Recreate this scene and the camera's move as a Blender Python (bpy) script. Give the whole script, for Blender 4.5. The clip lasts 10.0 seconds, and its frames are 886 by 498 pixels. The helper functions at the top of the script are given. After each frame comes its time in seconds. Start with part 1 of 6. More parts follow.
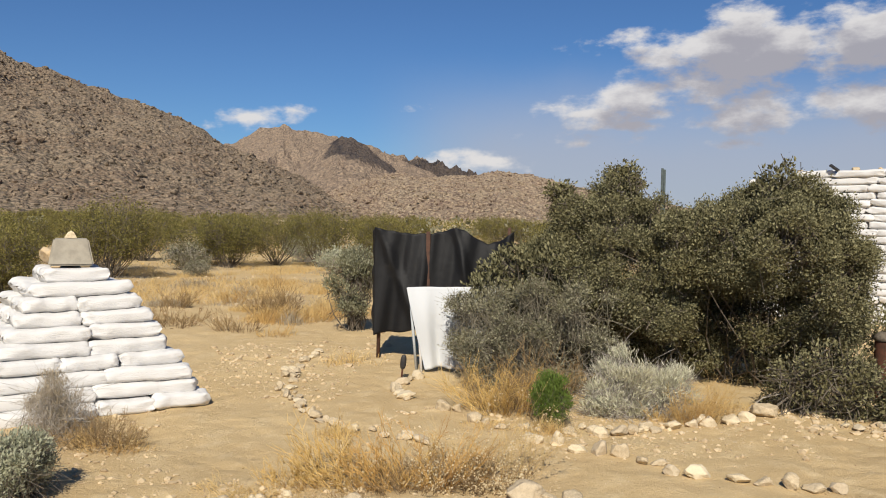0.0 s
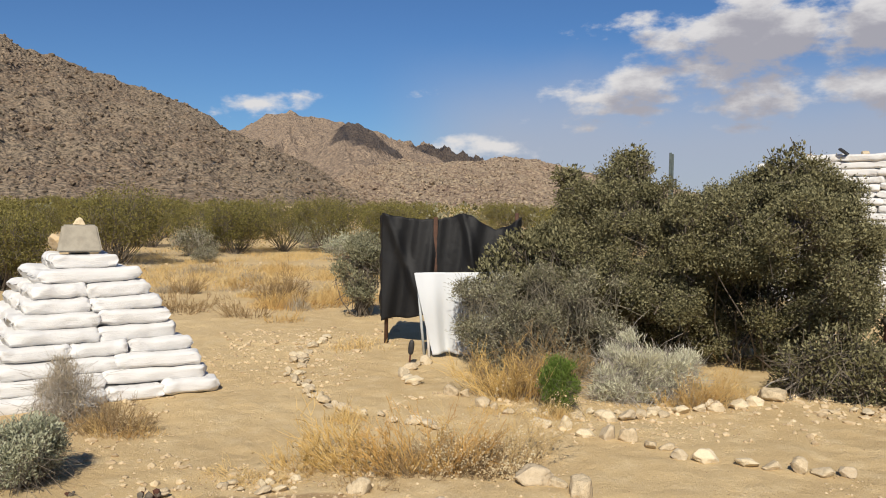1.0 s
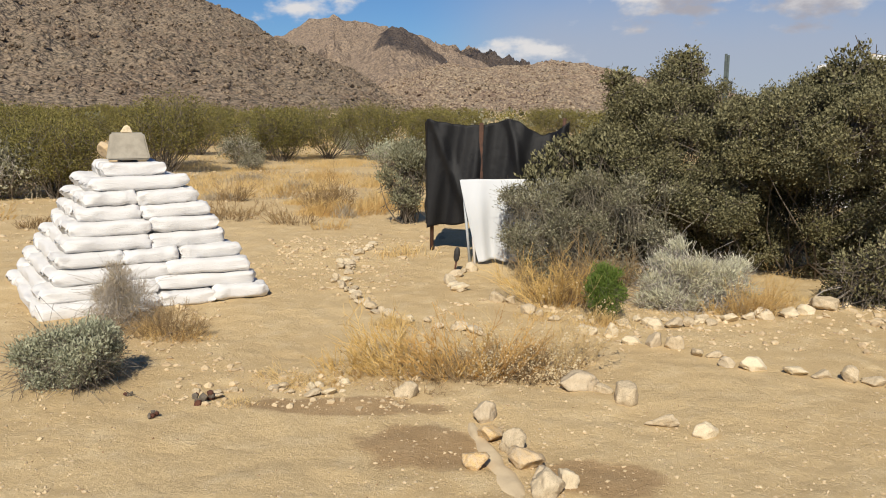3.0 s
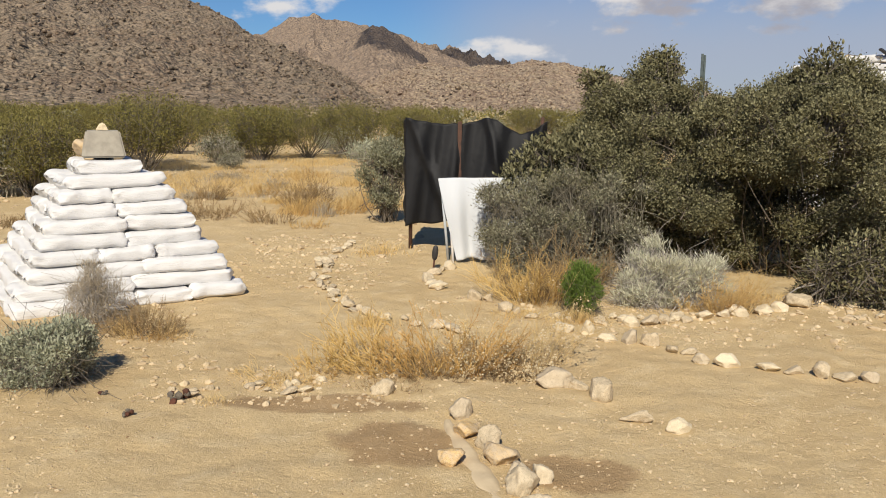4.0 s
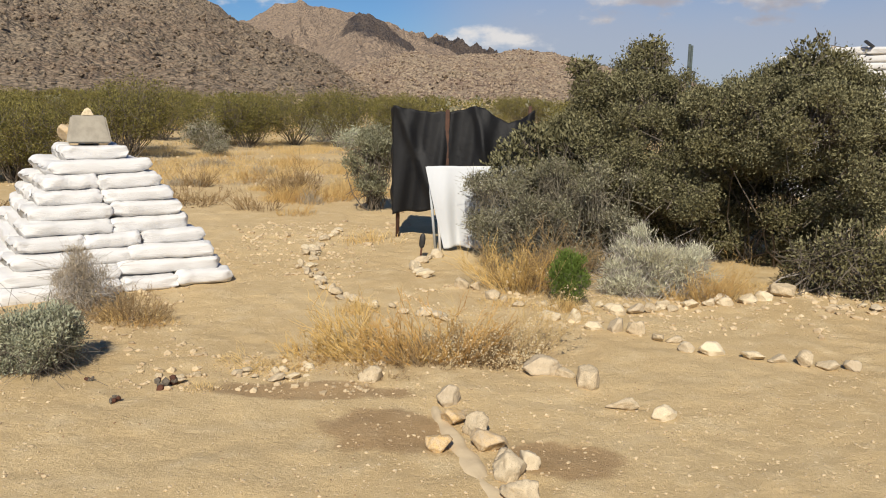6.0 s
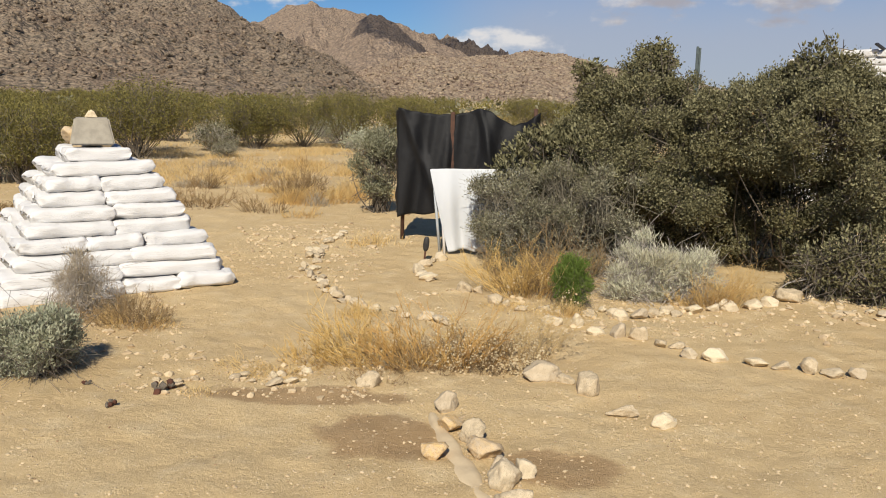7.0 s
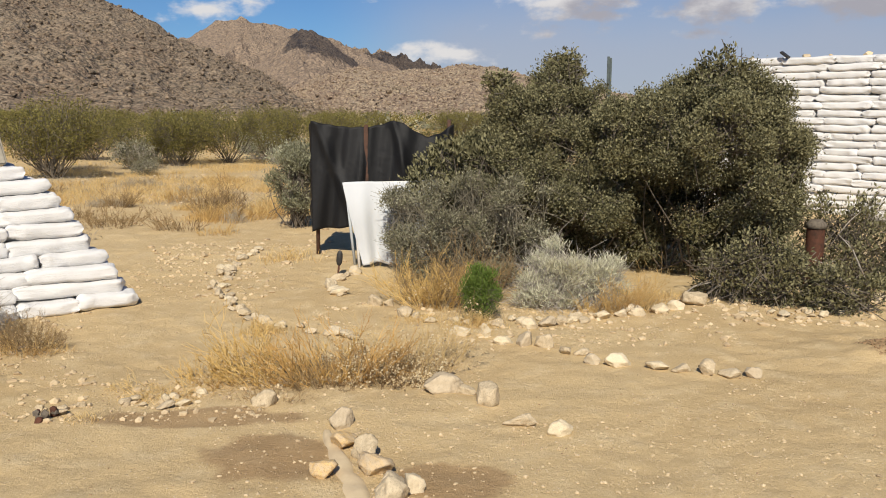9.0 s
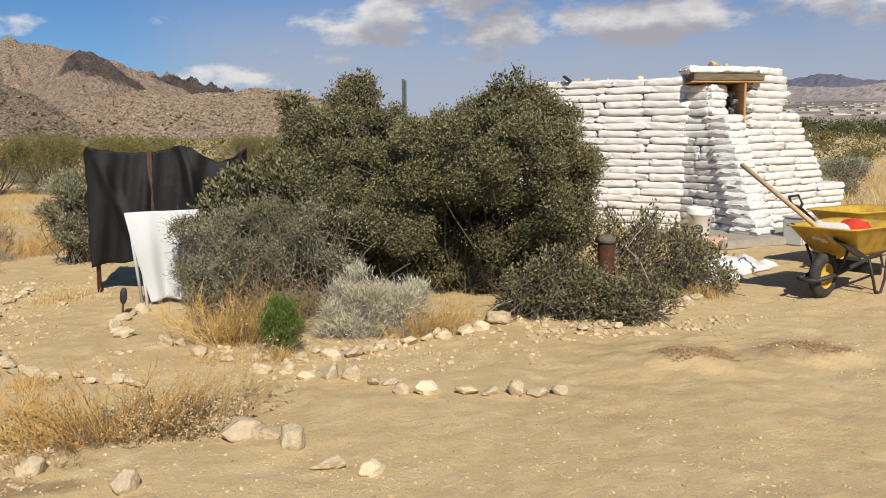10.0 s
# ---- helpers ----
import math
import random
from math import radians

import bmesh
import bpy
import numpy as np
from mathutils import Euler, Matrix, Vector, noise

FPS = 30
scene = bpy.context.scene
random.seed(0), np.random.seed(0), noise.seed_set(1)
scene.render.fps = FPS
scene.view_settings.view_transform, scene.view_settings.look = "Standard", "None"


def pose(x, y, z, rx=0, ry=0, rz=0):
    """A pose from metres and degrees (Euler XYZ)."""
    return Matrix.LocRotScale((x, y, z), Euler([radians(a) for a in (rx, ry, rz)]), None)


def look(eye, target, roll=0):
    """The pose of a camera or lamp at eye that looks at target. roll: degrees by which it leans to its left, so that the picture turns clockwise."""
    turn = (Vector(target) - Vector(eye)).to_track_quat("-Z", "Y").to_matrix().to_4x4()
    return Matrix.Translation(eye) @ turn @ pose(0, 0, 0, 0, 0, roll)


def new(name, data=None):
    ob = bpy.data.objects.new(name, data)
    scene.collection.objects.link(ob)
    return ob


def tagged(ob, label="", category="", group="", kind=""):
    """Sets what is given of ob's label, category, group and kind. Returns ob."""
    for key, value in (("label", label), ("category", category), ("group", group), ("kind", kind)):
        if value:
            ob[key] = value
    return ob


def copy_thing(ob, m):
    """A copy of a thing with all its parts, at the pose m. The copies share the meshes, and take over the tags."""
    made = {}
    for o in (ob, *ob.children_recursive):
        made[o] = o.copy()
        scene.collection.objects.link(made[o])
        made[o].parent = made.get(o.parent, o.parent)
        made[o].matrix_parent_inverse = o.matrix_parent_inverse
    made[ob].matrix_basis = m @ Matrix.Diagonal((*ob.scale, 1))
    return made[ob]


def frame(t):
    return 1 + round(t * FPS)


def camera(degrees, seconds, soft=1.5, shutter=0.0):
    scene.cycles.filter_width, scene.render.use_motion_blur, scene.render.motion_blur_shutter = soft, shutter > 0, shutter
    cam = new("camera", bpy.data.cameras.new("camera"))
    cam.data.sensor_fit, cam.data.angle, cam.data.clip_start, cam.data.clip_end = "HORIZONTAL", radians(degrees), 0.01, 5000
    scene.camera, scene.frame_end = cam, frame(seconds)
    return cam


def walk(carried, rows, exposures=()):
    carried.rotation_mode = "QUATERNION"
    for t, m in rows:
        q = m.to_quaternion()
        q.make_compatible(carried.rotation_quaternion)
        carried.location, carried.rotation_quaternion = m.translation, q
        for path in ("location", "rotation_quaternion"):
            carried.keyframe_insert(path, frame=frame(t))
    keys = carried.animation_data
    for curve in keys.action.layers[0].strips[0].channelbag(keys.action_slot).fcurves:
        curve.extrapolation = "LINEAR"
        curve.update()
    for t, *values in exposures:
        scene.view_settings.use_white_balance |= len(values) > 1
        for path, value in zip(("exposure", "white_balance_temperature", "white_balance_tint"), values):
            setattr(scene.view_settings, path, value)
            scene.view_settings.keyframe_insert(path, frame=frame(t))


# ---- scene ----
cam = camera(55.7, 10.0, soft=1.0)
PATH = [
    (0, (0.069, 0.049, 1.438), (0.024, 2.047, 1.367), 1.0),
    (0.5, (0.07, 0.044, 1.437), (0.019, 2.041, 1.359), 0.8),
    (1, (0.064, 0.054, 1.434), (0.003, 2.05, 1.329), 0.8),
    (1.5, (0.058, 0.072, 1.436), (-0.029, 2.064, 1.278), 0.9),
    (2, (0.054, 0.091, 1.435), (-0.065, 2.073, 1.195), 0.7),
    (2.5, (0.056, 0.118, 1.431), (-0.095, 2.088, 1.121), 0.4),
    (2.7, (0.055, 0.11, 1.43), (-0.112, 2.076, 1.105), 0.4),
    (4, (0.082, 0.088, 1.422), (-0.037, 2.057, 1.095), 0.6),
    (4.5, (0.082, 0.063, 1.421), (-0.002, 2.031, 1.072), 0.7),
    (5, (0.073, 0.052, 1.419), (-0.002, 2.016, 1.046), 1.0),
    (5.5, (0.065, 0.063, 1.415), (-0.013, 2.029, 1.056), 1.0),
    (7, (0.124, 0.118, 1.428), (0.015, 2.084, 1.078), 1.2),
    (7.5, (0.177, 0.143, 1.435), (0.057, 2.108, 1.086), 1.1),
    (8, (0.241, 0.169, 1.44), (0.158, 2.136, 1.087), 1.1),
    (8.5, (0.296, 0.175, 1.427), (0.258, 2.144, 1.076), 1.0),
    (9, (0.336, 0.172, 1.415), (0.374, 2.146, 1.098), 0.3),
    (9.3, (0.348, 0.196, 1.423), (0.489, 2.169, 1.124), 0.0),
    (9.5, (0.356, 0.234, 1.414), (0.598, 2.199, 1.134), -0.1),
    (10, (0.375, 0.399, 1.404), (0.876, 2.317, 1.142), -0.3),
]
walk(cam, [(t, look(eye, target, roll)) for t, eye, target, roll in PATH])

# ---- world, sun, exposure ----
SUN_EL, SUN_AZ = radians(40), radians(183)
sun = new("sun", bpy.data.lights.new("sun", "SUN"))
sun.data.energy, sun.data.angle, sun.data.color = 5.0, radians(0.55), (1.0, 0.92, 0.78)
sun_dir = Vector((math.sin(SUN_AZ) * math.cos(SUN_EL), math.cos(SUN_AZ) * math.cos(SUN_EL), math.sin(SUN_EL)))
sun.matrix_world = look(sun_dir * 50, (0, 0, 0))
scene.view_settings.exposure = 0.16


class Nodes:
    """Short hand for wiring a node tree."""

    def __init__(self, tree):
        self.tree = tree
        tree.nodes.clear()

    def add(self, kind, props=None, **inputs):
        n = self.tree.nodes.new(kind)
        for k, v in (props or {}).items():
            setattr(n, k, v)
        for k, v in inputs.items():
            key = int(k[1:]) if k[0] == "i" and k[1:].isdigit() else k.replace("_", " ")
            self.put(n.inputs[key], v)
        return n

    def put(self, socket, v):
        if isinstance(v, bpy.types.NodeSocket):
            self.tree.links.new(v, socket)
        else:
            socket.default_value = v

    def m(self, op, a, b=0.0, c=0.0):
        return self.add("ShaderNodeMath", {"operation": op}, i0=a, i1=b, i2=c).outputs[0]

    def step(self, v, lo, hi):
        n = self.add("ShaderNodeMapRange", {"interpolation_type": "SMOOTHSTEP"}, Value=v)
        n.inputs["From Min"].default_value, n.inputs["From Max"].default_value = lo, hi
        return n.outputs[0]

    def mix(self, f, a, b):
        n = self.add("ShaderNodeMix", {"data_type": "RGBA"})
        self.put(n.inputs[0], f)
        for sock, v in ((n.inputs[6], a), (n.inputs[7], b)):
            self.put(sock, v if isinstance(v, bpy.types.NodeSocket) else (*v[:3], 1))
        return n.outputs[2]

    def noise(self, vec, scale, detail=4.0, rough=0.55, out="Fac"):
        n = self.add("ShaderNodeTexNoise", None, Vector=vec, Scale=scale, Detail=detail, Roughness=rough)
        return n.outputs[out]

    def vor(self, vec, scale, out="Distance", feature="F1"):
        n = self.add("ShaderNodeTexVoronoi", {"feature": feature}, Vector=vec, Scale=scale)
        return n.outputs[out]


def build_world():
    w = bpy.data.worlds.new("desert_sky")
    w.use_nodes = True
    scene.world = w
    g = Nodes(w.node_tree)
    sky = g.add("ShaderNodeTexSky", {"sky_type": "NISHITA", "sun_disc": False, "sun_elevation": SUN_EL, "sun_rotation": SUN_AZ,
                                     "altitude": 900.0, "air_density": 1.0, "dust_density": 0.2, "ozone_density": 1.5})
    co = g.add("ShaderNodeTexCoord").outputs["Generated"]
    sep = g.add("ShaderNodeSeparateXYZ", None, Vector=co)
    x, y, z = sep.outputs
    flat = g.m("SQRT", g.m("ADD", g.m("MULTIPLY", x, x), g.m("MULTIPLY", y, y)))
    az = g.m("ARCTAN2", x, y)
    el = g.m("DIVIDE", z, g.m("MAXIMUM", flat, 0.05))

    def density(lift):
        e = g.m("ADD", el, lift)
        pos = g.add("ShaderNodeCombineXYZ", None, X=az, Y=g.m("MULTIPLY", e, 1.9), Z=0.3).outputs[0]
        big = g.noise(pos, 11.0, 10.0, 0.58)
        best = None
        # azimuth, height, half width, half height of each bank of cloud
        for a, h, wa, wh, most in ((0.33, 0.185, 0.18, 0.055, 1.0), (0.50, 0.200, 0.24, 0.055, 1.0), (0.26, 0.160, 0.12, 0.040, 0.9), (0.42, 0.135, 0.28, 0.030, 0.8), (0.70, 0.150, 0.24, 0.018, 0.5),
                                   (-0.255, 0.114, 0.09, 0.015, 0.5), (0.035, 0.072, 0.085, 0.015, 0.5), (-0.06, 0.128, 0.022, 0.006, 0.25), (0.14, 0.092, 0.09, 0.009, 0.3), (0.22, 0.112, 0.06, 0.006, 0.25)):
            p = g.m("POWER", g.m("DIVIDE", g.m("SUBTRACT", az, a), wa), 2.0)
            q = g.m("POWER", g.m("DIVIDE", g.m("SUBTRACT", e, h), wh), 2.0)
            d = g.m("MULTIPLY", g.m("SUBTRACT", 1.0, g.m("SQRT", g.m("ADD", p, q))), most)
            best = d if best is None else g.m("MAXIMUM", best, d)
        return g.m("ADD", g.m("MAXIMUM", best, -1.0), g.m("MULTIPLY", g.m("SUBTRACT", big, 0.51), 3.0))

    low, high = density(0.0), density(0.026)
    cover = g.m("MULTIPLY", g.step(low, 0.0, 0.5), 0.95)
    shade = g.step(high, -0.2, 0.6)
    cloud = g.mix(shade, (13.5, 13.1, 12.9), (7.0, 6.8, 7.5))
    # a grey bank of haze low over the valley
    bank = g.m("MULTIPLY", g.step(az, -0.14, 0.06), g.m("SUBTRACT", 1.0, g.step(g.m("ADD", el, g.m("MULTIPLY", g.noise(co, 7.0, 5.0), 0.05)), 0.09, 0.23)))
    base = g.mix(g.m("MULTIPLY", bank, 0.8), sky.outputs[0], (12.5, 8.5, 6.9))
    base = g.add("ShaderNodeMix", {"data_type": "RGBA", "blend_type": "MULTIPLY"}, i0=1.0, i6=base, i7=(0.60, 0.92, 1.34, 1)).outputs[2]
    col = g.mix(cover, base, cloud)
    bg = g.add("ShaderNodeBackground", None, Color=col, Strength=0.05)
    out = g.add("ShaderNodeOutputWorld", None, Surface=bg.outputs[0])


build_world()


# ---- materials ----
def material(name):
    m = bpy.data.materials.new(name)
    m.use_nodes = True
    return m, Nodes(m.node_tree)


def finish(g, color, rough=0.85, bump=None, strength=0.4, distance=0.01, metallic=0.0, specular=0.3, thin=None):
    p = g.add("ShaderNodeBsdfPrincipled", None, Roughness=rough, Metallic=metallic)
    g.put(p.inputs["Base Color"], color if isinstance(color, bpy.types.NodeSocket) else (*color, 1))
    p.inputs["Specular IOR Level"].default_value = specular
    if bump is not None:
        b = g.add("ShaderNodeBump", None, Strength=strength, Distance=distance, Height=bump)
        g.put(p.inputs["Normal"], b.outputs[0])
    surface = p.outputs[0]
    if thin is not None:
        t = g.add("ShaderNodeBsdfTranslucent")
        g.put(t.inputs["Color"], color if isinstance(color, bpy.types.NodeSocket) else (*color, 1))
        mixer = g.add("ShaderNodeMixShader")
        mixer.inputs[0].default_value = thin
        g.put(mixer.inputs[1], surface)
        g.put(mixer.inputs[2], t.outputs[0])
        surface = mixer.outputs[0]
    g.add("ShaderNodeOutputMaterial", None, Surface=surface)


def place_coords(g):
    return g.add("ShaderNodeNewGeometry").outputs["Position"]


def object_coords(g):
    return g.add("ShaderNodeTexCoord").outputs["Object"]


def near_spot(g, pos, x, y, rx, ry, turn=0.0):
    """1 in the middle of an elliptic spot of the ground, 0 outside, with a ragged rim."""
    sep = g.add("ShaderNodeSeparateXYZ", None, Vector=pos)
    c, s = math.cos(turn), math.sin(turn)
    dx, dy = g.m("SUBTRACT", sep.outputs[0], x), g.m("SUBTRACT", sep.outputs[1], y)
    u = g.m("DIVIDE", g.m("ADD", g.m("MULTIPLY", dx, c), g.m("MULTIPLY", dy, s)), rx)
    v = g.m("DIVIDE", g.m("SUBTRACT", g.m("MULTIPLY", dy, c), g.m("MULTIPLY", dx, s)), ry)
    d = g.m("SQRT", g.m("ADD", g.m("MULTIPLY", u, u), g.m("MULTIPLY", v, v)))
    d = g.m("ADD", d, g.m("MULTIPLY", g.m("SUBTRACT", g.noise(pos, 6.0, 5.0), 0.5), 1.1))
    return g.m("SUBTRACT", 1.0, g.step(d, 0.75, 1.1))


def make_sand():
    m, g = material("desert_sand")
    pos = place_coords(g)
    large = g.noise(pos, 0.55, 5.0)
    mid = g.noise(pos, 5.0, 6.0, 0.6)
    fine = g.noise(pos, 105.0, 6.0, 0.78)
    col = g.mix(g.step(large, 0.35, 0.65), (0.575, 0.428, 0.228), (0.515, 0.372, 0.19))
    col = g.mix(g.step(mid, 0.45, 0.75), col, (0.62, 0.483, 0.278))
    col = g.mix(g.m("MULTIPLY", g.step(fine, 0.52, 0.68), 0.55), col, (0.36, 0.255, 0.145))
    col = g.mix(g.m("MULTIPLY", g.step(fine, 0.50, 0.30), 0.6), col, (0.70, 0.57, 0.39))
    grit = g.vor(pos, 45.0, "Color")
    chip = g.m("MULTIPLY", g.step(g.vor(pos, 45.0), 0.22, 0.10), g.step(g.add("ShaderNodeSeparateXYZ", None, Vector=grit).outputs[0], 0.62, 0.70))
    col = g.mix(g.m("MULTIPLY", chip, 0.8), col, (0.66, 0.545, 0.39))
    # damp soil that has not dried beside the little channel, and freshly dug soil near the house
    damp = g.m("MAXIMUM", near_spot(g, pos, -0.30, 3.50, 0.30, 0.26), near_spot(g, pos, 0.43, 3.25, 0.26, 0.2))
    damp = g.m("MAXIMUM", damp, near_spot(g, pos, -0.75, 3.95, 0.55, 0.13))
    col = g.mix(g.m("MULTIPLY", damp, 0.62), col, (0.26, 0.155, 0.075))
    dug = g.m("MAXIMUM", near_spot(g, pos, 3.24, 5.03, 0.30, 0.2), near_spot(g, pos, 3.97, 4.97, 0.34, 0.22))
    col = g.mix(g.m("MULTIPLY", dug, 0.65), col, (0.31, 0.205, 0.115))
    # straw litter further out on the plain
    sep = g.add("ShaderNodeSeparateXYZ", None, Vector=pos)
    out = g.step(g.m("ADD", sep.outputs[1], g.m("MULTIPLY", g.noise(pos, 0.3, 3.0), 6.0)), 11.5, 16.0)
    litter = g.m("MULTIPLY", out, g.step(g.noise(pos, 1.3, 6.0, 0.65), 0.40, 0.62))
    col = g.mix(g.m("MULTIPLY", litter, 0.5), col, (0.50, 0.37, 0.19))
    far = g.step(sep.outputs[1], 60.0, 500.0)
    scrub = g.step(g.vor(pos, 0.09), 0.55, 0.30)
    col = g.mix(g.m("MULTIPLY", far, g.m("MULTIPLY", scrub, 0.6)), col, (0.16, 0.15, 0.10))
    # valley floor: scrub patches and pale specks, distance haze painted in as greyish tan
    away = g.m("SQRT", g.m("ADD", g.m("MULTIPLY", sep.outputs[0], sep.outputs[0]), g.m("MULTIPLY", sep.outputs[1], sep.outputs[1])))
    valley = g.mix(g.step(g.noise(pos, 0.004, 6.0, 0.6), 0.42, 0.60), (0.34, 0.285, 0.24), (0.16, 0.15, 0.125))
    valley = g.mix(g.step(g.vor(pos, 0.02), 0.22, 0.08), valley, (0.55, 0.54, 0.52))
    col = g.mix(g.step(away, 70.0, 420.0), col, valley)
    height = g.m("ADD", g.m("MULTIPLY", mid, 1.0), g.m("ADD", g.m("MULTIPLY", fine, 0.42), g.m("MULTIPLY", g.noise(pos, 28.0, 5.0, 0.65), 0.6)))
    height = g.m("ADD", height, g.m("MULTIPLY", chip, 0.4))
    finish(g, col, 0.95, height, 0.62, 0.032, specular=0.15)
    return m


def make_rock(name, a, b, c, scale=6.0, grain=60.0, depth=0.02):
    m, g = material(name)
    pos = object_coords(g)
    rnd = g.add("ShaderNodeObjectInfo").outputs["Random"]
    big = g.noise(pos, scale, 6.0, 0.6)
    fine = g.noise(pos, grain, 4.0, 0.7)
    col = g.mix(g.step(big, 0.35, 0.65), a, b)
    col = g.mix(g.m("MULTIPLY", g.step(fine, 0.50, 0.66), 0.75), col, c)
    col = g.mix(g.m("MULTIPLY", g.step(rnd, 0.55, 1.0), 0.5), col, (0.46, 0.38, 0.275))
    col = g.mix(g.m("MULTIPLY", g.step(rnd, 0.30, 0.0), 0.5), col, (0.70, 0.60, 0.43))
    finish(g, col, 0.9, g.m("ADD", big, g.m("MULTIPLY", fine, 0.25)), 0.6, depth, specular=0.2)
    return m


def make_mountain(name, light, dark, red, size, hazy):
    """Bouldery granite slope: pale blocks, dark gaps; haze over far ones is mixed into the colour."""
    m, g = material(name)
    pos = place_coords(g)
    cell = g.add("ShaderNodeSeparateXYZ", None, Vector=g.vor(pos, 1.0 / size, "Color")).outputs[0]
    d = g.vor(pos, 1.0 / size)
    patch = g.noise(pos, 0.035, 6.0, 0.6)
    fine = g.noise(pos, 2.0 / size, 4.0, 0.7)
    col = g.mix(g.step(patch, 0.35, 0.68), light, red)
    col = g.mix(g.m("MULTIPLY", g.step(cell, 0.25, 0.9), 0.6), col, tuple(v * 1.35 for v in light))
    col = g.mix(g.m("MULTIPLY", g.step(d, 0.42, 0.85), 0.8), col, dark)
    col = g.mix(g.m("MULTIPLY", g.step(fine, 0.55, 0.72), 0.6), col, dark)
    col = g.mix(g.m("MULTIPLY", g.step(g.noise(pos, 0.6 / size, 5.0, 0.7), 0.58, 0.7), 0.5), col, (0.10, 0.095, 0.06))
    # air haze of distance painted in as a blue-grey tint
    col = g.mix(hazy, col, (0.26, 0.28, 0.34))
    h = g.m("ADD", g.m("SUBTRACT", 1.0, d), g.m("MULTIPLY", fine, 0.6))
    finish(g, col, 0.95, h, 0.9, size * 0.8, specular=0.1)
    return m


def make_leaf(name, a, b, c, thin=0.25, rough=0.75):
    m, g = material(name)
    r = g.add("ShaderNodeNewGeometry").outputs["Random Per Island"]
    pos = object_coords(g)
    patch = g.noise(pos, 2.2, 4.0)
    col = g.mix(r, a, b)
    col = g.mix(g.m("MULTIPLY", g.step(patch, 0.45, 0.7), 0.6), col, c)
    finish(g, col, rough, thin=thin, specular=0.12)
    return m


def make_cloth(name, a, b, rough=0.6, weave=500.0, strength=0.25, thin=None, dirt=(0.55, 0.45, 0.32), amount=0.25):
    m, g = material(name)
    pos = object_coords(g)
    rnd = g.add("ShaderNodeObjectInfo").outputs["Random"]
    big = g.noise(pos, 5.0, 5.0, 0.6)
    col = g.mix(g.m("MULTIPLY", g.add("ShaderNodeMath", {"operation": "ADD"}, i0=big, i1=rnd).outputs[0], 0.5), a, b)
    col = g.mix(g.m("MULTIPLY", g.step(g.noise(pos, 2.4, 6.0, 0.65), 0.55, 0.78), amount), col, dirt)
    wave = g.add("ShaderNodeTexWave", None, Vector=pos, Scale=weave, Distortion=0.5)
    h = g.m("ADD", g.m("MULTIPLY", wave.outputs["Fac"], 0.05), g.m("ADD", g.noise(pos, 14.0, 5.0, 0.6), g.noise(pos, 4.0, 3.0, 0.6)))
    finish(g, col, rough, h, strength, 0.01, specular=0.35, thin=thin)
    return m


def make_plain(name, a, b, rough=0.6, scale=12.0, metallic=0.0, strength=0.2, spec=0.4):
    m, g = material(name)
    pos = object_coords(g)
    n = g.noise(pos, scale, 6.0, 0.65)
    col = g.mix(g.step(n, 0.35, 0.7), a, b)
    finish(g, col, g.m("ADD", g.m("MULTIPLY", n, 0.25), rough - 0.12), n, strength, 0.004, metallic, spec)
    return m


def make_wood(name, a, b):
    m, g = material(name)
    pos = object_coords(g)
    stretch = g.add("ShaderNodeMapping", None, Vector=pos, Scale=(2.0, 26.0, 26.0)).outputs[0]
    n = g.noise(stretch, 2.0, 6.0, 0.6)
    finish(g, g.mix(g.step(n, 0.35, 0.68), a, b), 0.85, n, 0.5, 0.004, specular=0.2)
    return m


SAND = make_sand()
STONE = make_rock("pale_granite", (0.56, 0.455, 0.305), (0.45, 0.36, 0.235), (0.29, 0.225, 0.15), 2.6, 14.0, 0.012)
OCHRE = make_rock("ochre_sandstone", (0.64, 0.44, 0.20), (0.56, 0.43, 0.27), (0.34, 0.22, 0.12), 2.6, 14.0, 0.012)
# the last value is the share of haze put into each slope's colour
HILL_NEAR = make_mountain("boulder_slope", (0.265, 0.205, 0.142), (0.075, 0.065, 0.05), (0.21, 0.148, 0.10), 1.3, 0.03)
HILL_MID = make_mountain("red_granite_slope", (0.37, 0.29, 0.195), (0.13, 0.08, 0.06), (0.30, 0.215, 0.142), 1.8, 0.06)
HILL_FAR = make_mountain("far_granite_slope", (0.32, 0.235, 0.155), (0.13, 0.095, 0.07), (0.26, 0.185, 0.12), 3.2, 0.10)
# bluish base colour carries the haze of distance
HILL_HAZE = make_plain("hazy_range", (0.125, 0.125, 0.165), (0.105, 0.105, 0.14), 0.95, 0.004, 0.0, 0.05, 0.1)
BAG = make_cloth("white_woven_bag", (0.70, 0.69, 0.675), (0.64, 0.63, 0.615), 0.55, 420.0, 0.5, amount=0.12)
BLACK_NET = make_cloth("black_shade_cloth", (0.004, 0.004, 0.0045), (0.008, 0.008, 0.009), 0.6, 300.0, 0.6, dirt=(0.02, 0.018, 0.016), amount=0.3)
WHITE_CLOTH = make_cloth("white_sheet", (0.70, 0.72, 0.74), (0.64, 0.66, 0.68), 0.8, 600.0, 0.2, thin=0.2)
CONCRETE = make_plain("weathered_concrete", (0.36, 0.33, 0.27), (0.28, 0.255, 0.21), 0.92, 14.0, 0.0, 0.5, 0.2)
MORTAR = make_plain("grey_mortar", (0.58, 0.465, 0.30), (0.50, 0.39, 0.25), 0.92, 9.0, 0.0, 0.4, 0.2)
RUST = make_plain("rusty_steel", (0.11, 0.042, 0.024), (0.055, 0.028, 0.018), 0.85, 20.0, 0.2, 0.5)
